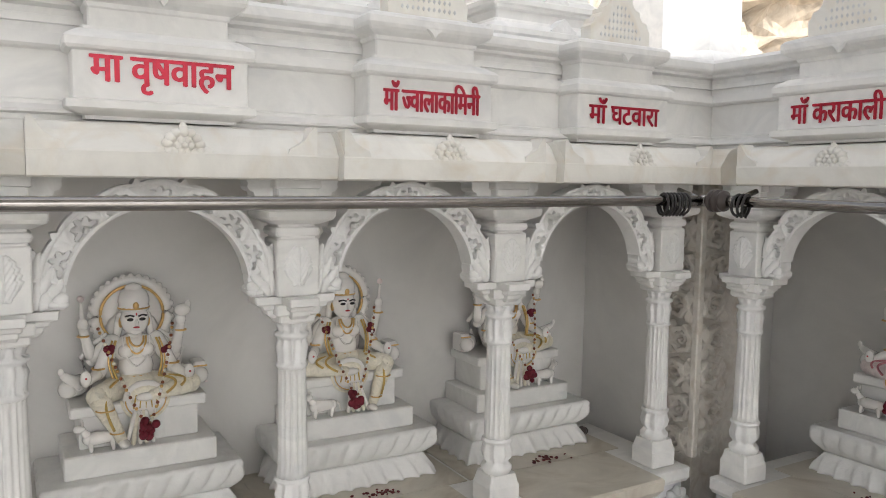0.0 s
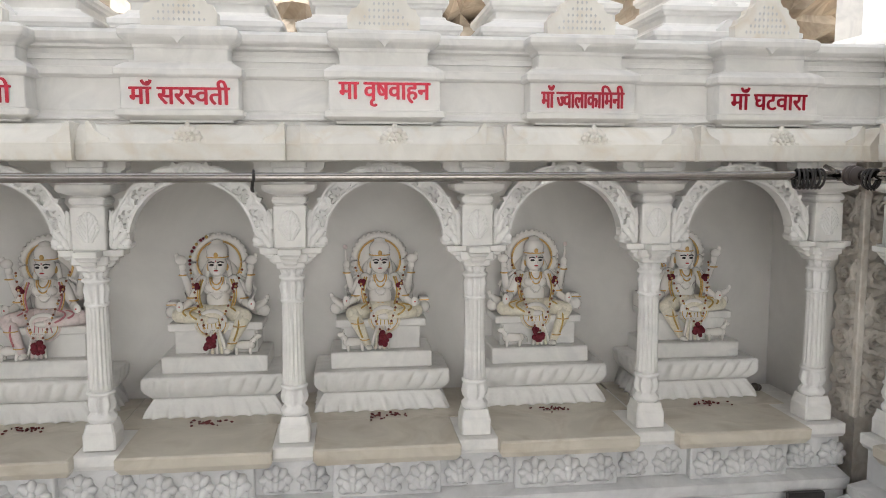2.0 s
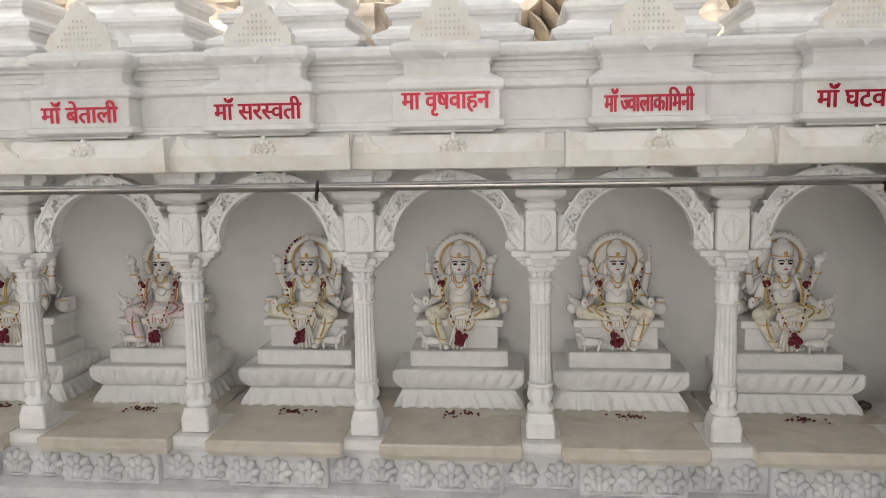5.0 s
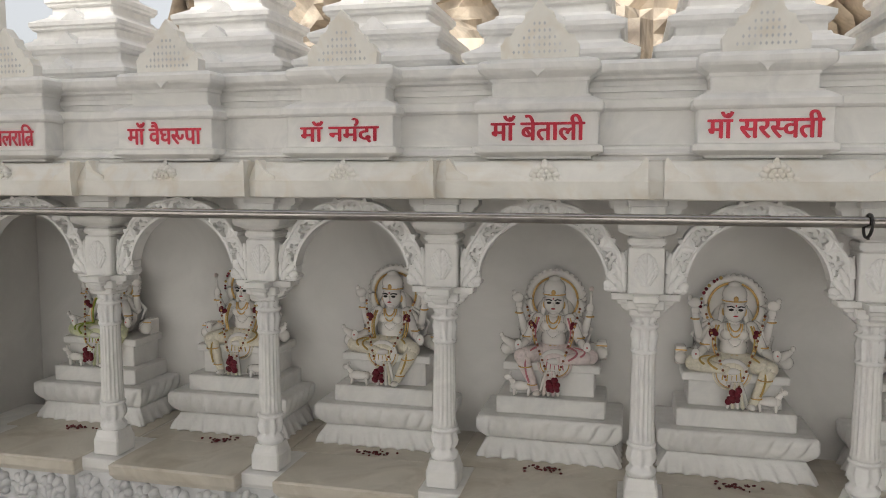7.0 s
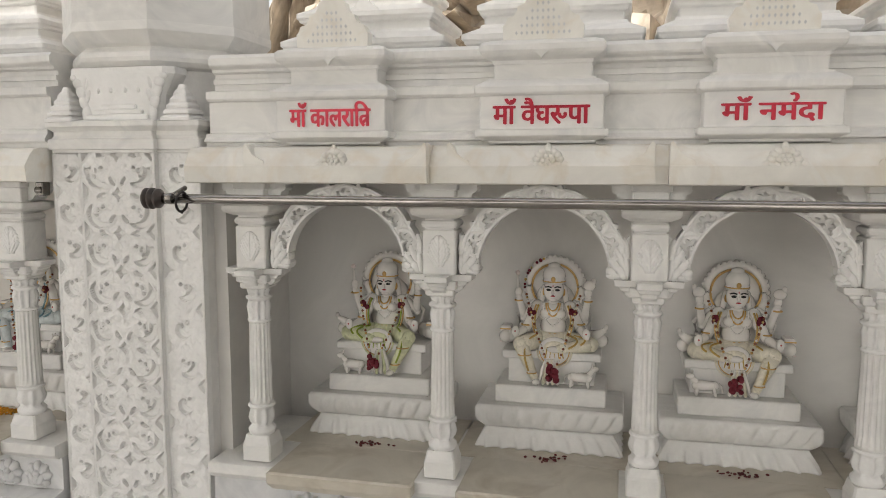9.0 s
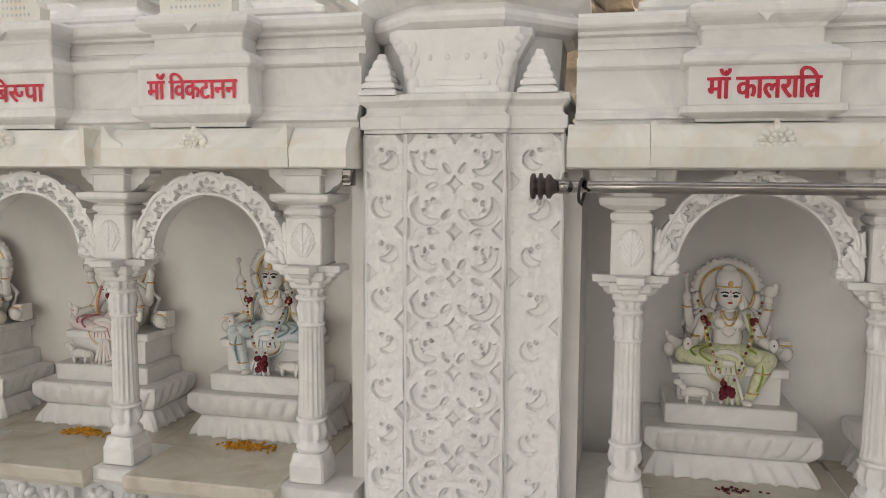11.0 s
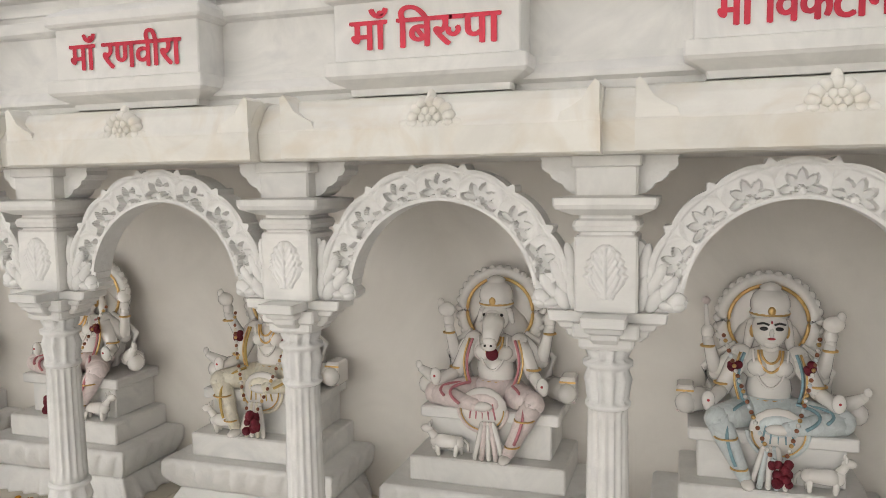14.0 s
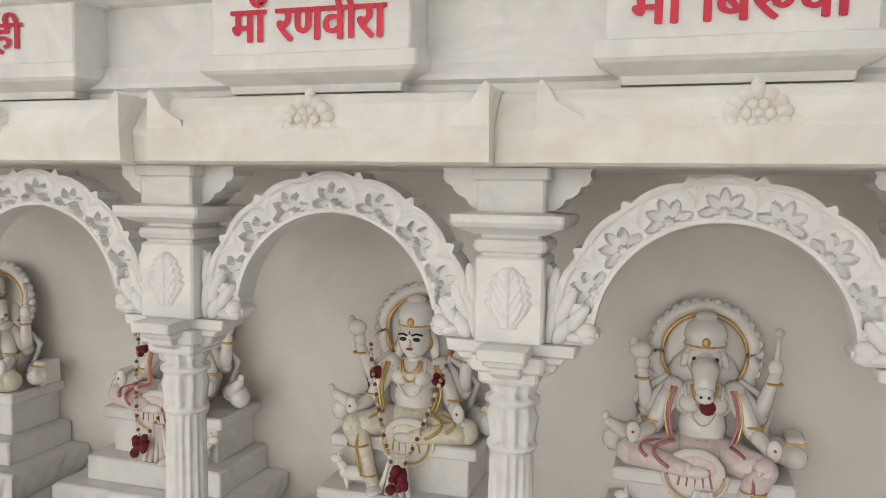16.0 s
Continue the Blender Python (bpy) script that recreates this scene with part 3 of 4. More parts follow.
# ---- stepped roof behind each name block ----
def roof_spire():
    e = thing("roof_spire", T(0, 0, -50), "stepped white marble roof spire behind the parapet", "roof spire", "stepped roof spires over the niches")
    z, h = 1.924, 0.268
    for i in range(5):
        s = Shape()
        lv = lambda q, zz: (-q, q, -q * 0.92, q * 0.92, zz)
        s.rects([lv(h - 0.020, z), lv(h - 0.020, z + 0.030), lv(h - 0.008, z + 0.036), lv(h - 0.006, z + 0.044), lv(h, z + 0.050), lv(h, z + 0.066), lv(h - 0.010, z + 0.072), lv(h - 0.048, z + 0.094), lv(h - 0.052, z + 0.104)], c=0.005)
        t = part("tier", s, WHITE, e)
        s = Shape()
        w, zz = 0.045, z + 0.064
        s.plate([(-w, zz), (-w, zz + 0.012), (-w * 0.6, zz + 0.024), (-w * 0.35, zz + 0.040), (0, zz + 0.052), (w * 0.35, zz + 0.040), (w * 0.6, zz + 0.024), (w, zz + 0.012), (w, zz)], -(h - 0.004) * 0.92, -(h - 0.05) * 0.92)
        part("antefix", s, CARVED, t)
        z += 0.102
        h -= 0.040
    return e


# ---- ledge, plinth frieze ----
def lotus(s, x, y, z, r, mat=0):
    r *= 1.06
    s.ball((x, y + 0.004, z - 0.08 * r), (0.92 * r, 0.22 * r, 0.88 * r), mat, n=14, k=8)
    for k in range(7):
        a = math.pi * (k - 3) / 4.2
        s.ball((x + 0.62 * r * math.sin(a), y, z + 0.62 * r * math.cos(a) - 0.1 * r), (0.30 * r, 0.32 * r, 0.42 * r), mat, Matrix.Rotation(a, 3, "Y"), n=8, k=6)
    for k in (-1, 0, 1):
        s.ball((x + 0.34 * r * k, y - 0.006, z - 0.30 * r), (0.30 * r, 0.34 * r, 0.45 * r), mat, Matrix.Rotation(k * 0.6, 3, "Y"), n=8, k=6)
    s.ball((x, y - 0.006, z + 0.1 * r), (0.26 * r, 0.36 * r, 0.26 * r), mat, n=8, k=6)
    s.ball((x, y, z - 0.85 * r), (0.6 * r, 0.2 * r, 0.12 * r), mat, n=8, k=6)


def ledge(m, xs, pitch, x0, x1, name):
    e = thing(name, m, "cream marble ledge slabs under the niches, brown water stains", "ledge", kind="structure")
    for x in xs:
        s = Shape()
        h = pitch / 2 - 0.068
        s.rects([(x - h + 0.012, x + h - 0.012, 1.748, 2.02, LEDGE_Z - 0.062), (x - h, x + h, 1.732, 2.02, LEDGE_Z - 0.040), (x - h, x + h, 1.728, 2.02, LEDGE_Z - 0.006), (x - h + 0.006, x + h - 0.006, 1.735, 2.02, LEDGE_Z)], c=0.004)
        part("front_slab", s, LEDGE, e)
        s = Shape()
        s.box(x - pitch / 2 + 0.001, x + pitch / 2 - 0.001, 2.0235, BACK_Y - 0.001, LEDGE_Z - 0.05, LEDGE_Z - 0.0005, c=0.001)
        part("back_slab", s, LEDGE, e)
    s = Shape()
    s.rects([(x0, x1, 1.79, 2.3, LEDGE_Z - 0.058), (x0, x1, 1.775, 2.3, LEDGE_Z - 0.040), (x0, x1, 1.775, 2.3, LEDGE_Z - 0.006), (x0, x1, 1.780, 2.3, LEDGE_Z - 0.0035)])
    part("recessed_slab", s, WHITE, e)
    s = Shape()
    s.along_x([(1.80, 0), (1.70, 0), (1.70, 0.10), (1.72, 0.13), (1.76, 0.15), (1.77, 0.27), (1.74, 0.29), (1.735, 0.33), (1.81, 0.345), (1.81, LEDGE_Z - 0.058), (BACK_Y, LEDGE_Z - 0.058), (BACK_Y, 0)], x0, x1)
    part("plinth", s, GREYM, e)
    for x in xs:
        s = Shape()
        s.box(x - 0.186, x + 0.186, 1.775, 1.82, 0.335, LEDGE_Z - 0.068, c=0.004)
        part("frieze_panel", s, GREYM, e)
        for k in (-1, 0, 1):
            s = Shape()
            lotus(s, x + 0.120 * k, 1.770, 0.400, 0.054)
            part("lotus_flower", s, GREYM, e)
        for k in (-1, 1):
            s = Shape()
            lotus(s, x + pitch / 2 + 0.064 * k, 1.804, 0.400, 0.052)
            part("lotus_flower", s, GREYM, e)
    return e


# ---- drain gap below the corner ----
def drain_gap():
    e = thing("drain_opening", T(1.74, 1.70, 0), "drain opening, its shade a black box, with a grey pipe under the corner ledge", "drain")
    # no hole is cut: a flat black box stands for the shade inside
    s = Shape()
    s.box(0.0, 0.14, -0.006, 0.02, 0.10, 0.300, c=0.004)
    part("opening", s, RUBBER, e)
    s = Shape()
    s.tube([(0.16, -0.03, 0.0), (0.16, -0.03, 0.22), (0.175, -0.025, 0.262), (0.22, -0.02, 0.275)], 0.020, n=14)
    part("pipe", s, GREYM, e)
    return e


drain_gap()


# ---- lotus pedestals ----
def pedestal(wide=1.0):
    e = thing("statue_pedestal", T(0, 0, -50), "tiered white marble pedestal with carved lotus petals", "pedestal", "lotus pedestals in the niches")
    yb = BACK_Y - 2.12 - 0.002

    def petal_course(z0, z1, flip):
        s = Shape()
        n, hw, loops = 10, 0.262 * wide, []
        side = [(-hw + 2 * hw * i / 96, 0.0, 0) for i in range(97)]
        pts = [(-hw, yb - (yb) * i / 44, 1) for i in range(44)] + side + [(hw, yb * i / 44, 2) for i in range(1, 45)]
        for k in range(n + 1):
            t = k / n
            lp = []
            for i, (x, y, w) in enumerate(pts):
                run = (x if w == 0 else y) * 17
                wave = 0.5 + 0.5 * math.sin(2 * math.pi * (run + (0.35 * t if flip else -0.5 * t)))
                if flip:
                    inset = 0.024 * t ** 1.6 - 0.014 * (wave ** 2) * (1 - t) + 0.012
                    z = z0 + (z1 - z0) * t
                else:
                    inset = 0.034 * (1 - min(1, t * 1.7)) ** 2 + (0.008 if t > 0.95 else 0) + 0.014 * (1 - wave ** 0.6) * math.sin(math.pi * min(1, t * 1.05)) ** 0.6
                    z = z0 + (z1 - z0) * t
                px = x * (1 - inset / hw)
                py = (inset if w == 0 else y + inset * (1 - y / yb))
                lp.append((px, py, z))
            loops.append(lp)
        s.rings(loops, 0, True)
        return s
    part("lower_lotus_course", petal_course(0.0, 0.068, True), CARVED, e)
    part("upper_lotus_course", petal_course(0.070, 0.158, False), CARVED, e)
    s = Shape()
    s.box(-0.198 * wide, 0.198 * wide, 0.052, yb, 0.157, 0.222, c=0.004)
    part("plinth", s, WHITE, e)
    s = Shape()
    s.box(-0.156 * wide, 0.156 * wide, 0.105, yb, 0.221, 0.312, c=0.003)
    part("seat_block", s, WHITE, e)
    s = Shape()
    s.box(-0.178 * wide, 0.178 * wide, 0.088, yb, 0.312, 0.342, c=0.004)
    part("seat_slab", s, WHITE, e)
    return e


# ---- statues ----
TRIMS = {PINK.name: TRIM_PINK, YELLOW.name: TRIM_YELLOW, GREEN.name: TRIM_GREEN, BLUE.name: TRIM_BLUE}


def statue(name, m, cloth, seed, flip=1, halo=GOLD, boar=False, label="", s=1.0, stuff=1):
    rnd = random.Random(seed)
    b = Shape()
    SK, CL, GO, FL, BE, IN, LI, HA, PK, TR = range(10)
    j = lambda v: v + rnd.uniform(-0.006, 0.006)
    # back slab and halo
    b.ball((0, 0.052, 0.10), (0.085, 0.03, 0.13), SK)
    ring = lambda R, y, a0, a1, n, sq=1.0: [(R * math.cos(radians(a0 + (a1 - a0) * i / n)), y, 0.205 + sq * R * math.sin(radians(a0 + (a1 - a0) * i / n))) for i in range(n + 1)]
    b.tube(ring(0.094, 0.045, -38, 218, 36), 0.0135, SK)
    b.tube(ring(0.080, 0.036, -38, 218, 36), 0.0042, HA, n=6)
    for i in range(23):
        a = radians(-30 + 240 * i / 22)
        b.ball((0.103 * math.cos(a), 0.044, 0.205 + 0.103 * math.sin(a)), 0.010, SK, n=7, k=5)
    b.ball((0, 0.055, 0.205), (0.082, 0.008, 0.082), SK, n=20)
    if seed % 3 == 0 and seed < 20:
        for i in range(9):
            a = radians(112 + 9 * i + rnd.uniform(-3, 3))
            b.ball((0.106 * math.cos(a), 0.030, 0.205 + 0.106 * math.sin(a)), rnd.uniform(0.004, 0.007), FL if i % 3 else TR, n=7, k=5)
    # body
    b.ball((0, 0.0, 0.028), (0.072, 0.058, 0.036), CL, n=16)
    b.ball((0, -0.004, 0.072), (0.046, 0.033, 0.050), SK, n=16)
    b.ball((0, 0.0, 0.122), (0.062, 0.036, 0.040), SK, n=16)
    for k in (-1, 1):
        b.ball((0.024 * k, -0.024, 0.120), (0.0215, 0.020, 0.020), SK)
        b.ball((0.055 * k, 0.002, 0.142), (0.022, 0.022, 0.020), SK)
    b.limb((0, 0, 0.14), (0, -0.004, 0.178), 0.021, 0.018, SK)
    # head
    if boar:
        b.ball((0, -0.004, 0.200), (0.034, 0.034, 0.036), SK, n=14)
        b.limb((0, -0.020, 0.196), (0, -0.064, 0.152), 0.027, 0.0175, SK, n=12)
        b.ball((0, -0.070, 0.144), (0.018, 0.012, 0.013), SK)
        for k in (-1, 1):
            b.ball((0.020 * k, -0.031, 0.208), (0.005, 0.004, 0.004), IN, n=7, k=5)
            b.ball((0.007 * k, -0.081, 0.146), (0.003, 0.002, 0.003), IN, n=6, k=4)
            b.limb((0.030 * k, 0.0, 0.212), (0.040 * k, -0.004, 0.190), 0.011, 0.006, SK)
        b.ball((0.006, -0.066, 0.124), (0.015, 0.012, 0.015), FL)
    else:
        b.ball((0, -0.006, 0.200), (0.036, 0.0365, 0.043), SK, n=16, k=12)
        b.ball((0, -0.020, 0.172), (0.017, 0.016, 0.012), SK)
        b.ball((0, -0.043, 0.196), (0.0050, 0.006, 0.010), SK, n=8, k=6)
        for k in (-1, 1):
            b.ball((0.0145 * k, -0.0395, 0.2045), (0.0092, 0.003, 0.0044), IN, n=8, k=5)
            b.tube([(0.005 * k, -0.0428, 0.213), (0.015 * k, -0.0408, 0.2165), (0.027 * k, -0.034, 0.213)], 0.0024, IN, n=5)
            b.ball((0.034 * k, -0.002, 0.192), (0.006, 0.009, 0.014), GO, n=8, k=6)
        b.ball((0, -0.0405, 0.1835), (0.0085, 0.0035, 0.0028), LI, n=8, k=5)
        b.ball((0, -0.0425, 0.2185), (0.002, 0.002, 0.004), LI, n=6, k=4)
        for k in (-1, 1):
            b.limb((0.032 * k, 0.014, 0.205), (0.044 * k, 0.012, 0.150), 0.013, 0.009, SK)
    b.lathe([(0.038, 0.224), (0.040, 0.234), (0.037, 0.239), (0.040, 0.246), (0.039, 0.258), (0.034, 0.271), (0.024, 0.280), (0.021, 0.282), (0.022, 0.287), (0.014, 0.293), (0.002, 0.297)], 20, SK, 0, 0.004)
    b.tube([(0.0385 * math.cos(a), 0.004 + 0.0385 * math.sin(a), 0.231) for a in [2 * math.pi * i / 16 for i in range(16)]], 0.0028, GO, n=6, closed=True)
    b.ball((0, -0.036, 0.240), (0.008, 0.004, 0.010), GO, n=8, k=6)
    # four arms
    for k in (-1, 1):
        el = (0.104 * k, j(0.020), j(0.092))
        hd = (j(0.122) * k, j(-0.005), j(0.176))
        b.limb((0.056 * k, 0.01, 0.142), el, 0.0205, 0.0175, SK)
        b.limb(el, hd, 0.0155, 0.0115, SK)
        b.ball((hd[0], hd[1], hd[2] + 0.014), (0.014, 0.011, 0.018), SK)
        b.tube([(hd[0] + 0.013 * math.cos(a), hd[1] + 0.013 * math.sin(a), hd[2] - 0.016) for a in [2 * math.pi * i / 10 for i in range(10)]], 0.003, GO, n=5, closed=True)
        b.tube([(0.066 * k, 0.020, 0.160), (0.098 * k, 0.034, 0.135), (0.128 * k, 0.040, 0.100), (0.120 * k, 0.034, 0.060), (0.108 * k, 0.026, 0.030)], [0.006, 0.008, 0.009, 0.008, 0.005], SK, n=7)
        if rnd.random() < 0.6:
            b.ball((hd[0] + 0.004 * k, hd[1] - 0.004, hd[2] + 0.040), (0.022, 0.014, 0.018), SK)
            b.ball((hd[0] + 0.018 * k, hd[1] - 0.004, hd[2] + 0.055), (0.009, 0.008, 0.012), SK)
        else:
            b.limb((hd[0], hd[1], hd[2] + 0.01), (hd[0] + 0.004 * k, hd[1], hd[2] + 0.075), 0.006, 0.004, SK)
            b.ball((hd[0] + 0.004 * k, hd[1], hd[2] + 0.082), 0.009, PK)
        el = (0.092 * k, j(-0.018), j(0.068))
        hd = (j(0.122) * k, j(-0.066), j(0.050))
        b.limb((0.058 * k, -0.004, 0.136), el, 0.0205, 0.0175, SK)
        b.limb(el, hd, 0.0155, 0.012, SK)
        b.ball((hd[0], hd[1] - 0.006, hd[2] + 0.012), (0.014, 0.009, 0.020), SK)
        b.ball((hd[0], hd[1] - 0.016, hd[2] + 0.014), (0.003, 0.002, 0.003), LI, n=6, k=4)
        b.tube([(el[0] + 0.0165 * math.cos(a), el[1] + 0.0165 * math.sin(a), el[2] + 0.012) for a in [2 * math.pi * i / 10 for i in range(10)]], 0.003, GO, n=5, closed=True)
        # bolster beside the knee
        x = 0.150 * k
        b.limb((x - 0.022 * k, 0.03, 0.032), (x + 0.016 * k, -0.012, 0.030), 0.026, 0.024, SK)
        if (k > 0) == (stuff > 0):
            b.box(min(x, x + 0.036 * k), max(x, x + 0.036 * k), -0.01, 0.05, 0.004, 0.066, SK, c=0.004)
            for i in range(4):
                b.box(min(x, x + 0.037 * k), max(x, x + 0.037 * k), -0.0125, -0.0095, 0.008 + 0.015 * i, 0.012 + 0.015 * i, GO if i % 2 else PK)
        else:
            b.limb((x - 0.01 * k, -0.01, 0.04), (x + 0.026 * k, -0.03, 0.070), 0.020, 0.010, SK)
            b.ball((x + 0.032 * k, -0.034, 0.082), (0.008, 0.006, 0.010), SK)
    # legs: one folded, one hanging
    f = flip
    b.limb((0.038 * f, -0.010, 0.022), (0.132 * f, -0.058, 0.024), 0.034, 0.027, CL)
    b.limb((0.132 * f, -0.058, 0.024), (0.028 * f, -0.092, 0.012), 0.026, 0.015, CL)
    b.ball((0.012 * f, -0.096, 0.010), (0.026, 0.012, 0.011), SK)
    b.limb((-0.038 * f, -0.010, 0.022), (-0.104 * f, -0.088, 0.022), 0.034, 0.027, CL)
    b.limb((-0.104 * f, -0.088, 0.022), (-0.052 * f, -0.112, -0.088), 0.026, 0.014, CL)
    b.ball((-0.046 * f, -0.124, -0.098), (0.014, 0.026, 0.010), SK)
    for a, q in (((-0.088 * f, -0.118, -0.01), 0.022), ((-0.062 * f, -0.126, -0.07), 0.016)):
        b.tube([(a[0] + q * math.cos(t), a[1] + 0.012 + q * math.sin(t), a[2]) for t in [2 * math.pi * i / 12 for i in range(12)]], 0.0022, GO, n=5, closed=True)
    for p0, p1, p2 in (((0.050 * f, -0.050, 0.052), (0.120 * f, -0.090, 0.046), (0.060 * f, -0.112, 0.018)), ((-0.050 * f, -0.055, 0.050), (-0.112 * f, -0.118, 0.036), (-0.070 * f, -0.134, -0.060)), ((0.060 * f, -0.036, 0.048), (0.140 * f, -0.070, 0.050), (0.100 * f, -0.098, 0.030))):
        b.tube([Vector(p0).lerp(Vector(p1), t).lerp(Vector(p1).lerp(Vector(p2), t), t) for t in [i / 10 for i in range(11)]], 0.0036, TR, n=6)
    for k in (-1, 1):
        b.tube([(k * (0.05 + 0.012 * math.sin(t * 3)), -0.026 - 0.02 * t, 0.150 - 0.10 * t) for t in [i / 10 for i in range(11)]], 0.0034, TR, n=6)
        b.tube([(k * (0.058 + 0.012 * math.sin(t * 3)), -0.024 - 0.02 * t, 0.150 - 0.10 * t) for t in [i / 10 for i in range(11)]], 0.0025, GO, n=6)
    # apron fold, pleats and gold borders
    b.ball((0.012 * f, -0.078, 0.000), (0.056, 0.014, 0.050), SK, n=18)
    b.ball((0.012 * f, -0.084, 0.012), (0.040, 0.011, 0.026), CL, n=16)
    for i in range(5):
        b.limb((0.012 * f + 0.012 * (i - 2), -0.092, 0.014), (0.012 * f + 0.015 * (i - 2), -0.089, -0.020), 0.0022, 0.0022, TR, n=5)
    b.tube([(0.012 * f + 0.058 * math.cos(t), -0.086 - 0.004 * math.sin(t), 0.002 + 0.056 * math.sin(t)) for t in [math.pi + math.pi * i / 16 for i in range(17)]], 0.0042, CL, n=6)
    b.tube([(0.012 * f + 0.050 * math.cos(t), -0.092, 0.002 + 0.048 * math.sin(t)) for t in [math.pi + math.pi * i / 16 for i in range(17)]], 0.0018, GO, n=5)
    for i in range(5):
        x = -0.004 * f + 0.0095 * (i - 2)
        b.limb((x * 0.7, -0.096, -0.03), (x * 1.7, -0.108, -0.105), 0.006, 0.0065, CL if i % 2 else SK, n=6)
    b.tube([(0.045 * math.cos(t), -0.002 + 0.037 * math.sin(t), 0.050) for t in [2 * math.pi * i / 18 for i in range(18)]], 0.0042, GO, n=6, closed=True)
    # necklaces
    for w, d, mat in ((0.024, 0.045, GO), (0.034, 0.078, SK), (0.018, 0.026, GO)):
        b.tube([(w * math.cos(t), -0.030 - 0.012 * -math.sin(t), 0.158 + d * math.sin(t)) for t in [math.pi + math.pi * i / 14 for i in range(15)]], 0.0028, mat, n=5)
    # flower garland from the shoulders to the foot
    for k in () if boar else (-1, 1):
        for i in range(26):
            t = i / 25
            x = k * (0.088 * (1 - t) ** 0.8 + 0.004) + 0.01 * f * t
            y = -0.030 - 0.105 * t ** 0.8
            z = 0.185 - 0.235 * t
            mat = (BE, GO, SK, BE, CL)[i % 5]
            b.ball((x, y, z), 0.0047, mat, n=6, k=4)
        for i in range(6):
            b.ball((k * 0.070 + rnd.uniform(-0.008, 0.008), -0.050 + rnd.uniform(-0.006, 0.004), 0.128 + rnd.uniform(-0.009, 0.009)), 0.009, FL, n=7, k=5)
    for i in range(0 if boar else 14):
        b.ball((0.012 * f + rnd.uniform(-0.016, 0.016), -0.138 + rnd.uniform(-0.006, 0.006), -0.062 + rnd.uniform(-0.024, 0.022)), rnd.uniform(0.008, 0.012), FL, n=7, k=5)
    ob = thing(name, m @ Matrix.Diagonal((s, s, s, 1)), label, "statue", "seated marble statues", sh=b, mats=[SKIN, cloth, GOLD, FLOWER, BEAD, INK, LIP, halo, PINK, TRIMS[cloth.name]])
    return ob


def animal(m, seed):
    """A small recumbent or standing marble beast on the pedestal."""
    rnd, b = random.Random(seed), Shape()
    b.limb((-0.028, 0, 0.034), (0.030, 0, 0.034), 0.018, 0.016, 0)
    b.limb((-0.030, -0.002, 0.042), (-0.046, -0.004, 0.062), 0.011, 0.009, 0)
    b.ball((-0.052, -0.006, 0.066), (0.016, 0.010, 0.011), 0)
    for k in (-1, 1):
        b.ball((-0.044, 0.008 * k, 0.078), (0.004, 0.003, 0.008), 0, n=6, k=5)
        for x in (-0.026, 0.028):
            b.limb((x, 0.008 * k, 0.03), (x + rnd.uniform(-0.006, 0.006), 0.010 * k, 0.004), 0.008, 0.006, 0, n=7)
    b.tube([(0.044, 0, 0.042), (0.054, 0, 0.032), (0.056, -0.002, 0.014)], 0.004, 0, n=6)
    b.ball((-0.064, -0.006, 0.064), 0.0025, 1, n=6, k=4)
    return thing("animal_figure", m, "small white marble animal figure on the pedestal", "figurine", "animal figures on the pedestals", sh=b, mats=[SKIN, INK])


def petals(m, seed, marigold):
    rnd, b = random.Random(seed), Shape()
    for i in range(150 if marigold else 26):
        g = 0.036 if marigold else 0.034
        x, y = rnd.gauss(0, g * 1.15), rnd.gauss(0, g * 0.45)
        r = rnd.uniform(0.005, 0.010) if marigold else rnd.uniform(0.004, 0.009)
        h = max(0.0, 0.022 - abs(x) * 0.3 - abs(y) * 0.6) * rnd.random() if marigold else 0
        b.ball((x, y, 0.003 + h), (r, r * rnd.uniform(0.5, 1), 0.004 if marigold else 0.003), 0, Matrix.Rotation(rnd.uniform(0, 3), 3, "Z") @ Matrix.Rotation(rnd.uniform(-0.3, 0.3), 3, "X"), n=6, k=4)
    return thing("scattered_petals", m, "heap of orange marigold petals on the ledge" if marigold else "scattered dried dark red petals on the ledge", "flower petals", "petals before the statues", "stuff", b, MARIGOLD if marigold else PETAL)


# ---- fill the bays ----
SPRING_A, SPRING_B = 1.218, 1.210
col, arch_a, arch_b, spire, ped = column(), arch(PITCH_A, 0.200, 0.062, 1.195 - SPRING_A), arch(PITCH_B, 0.191, 0.072, 1.195 - SPRING_B), roof_spire(), pedestal()
CLOTH_A = [YELLOW, YELLOW, YELLOW, YELLOW, PINK, YELLOW, YELLOW, GREEN]
CLOTH_B = [BLUE, PINK, YELLOW, PINK, YELLOW]
NAMES = {id(YELLOW): "yellow", id(PINK): "pink", id(GREEN): "green", id(BLUE): "blue"}


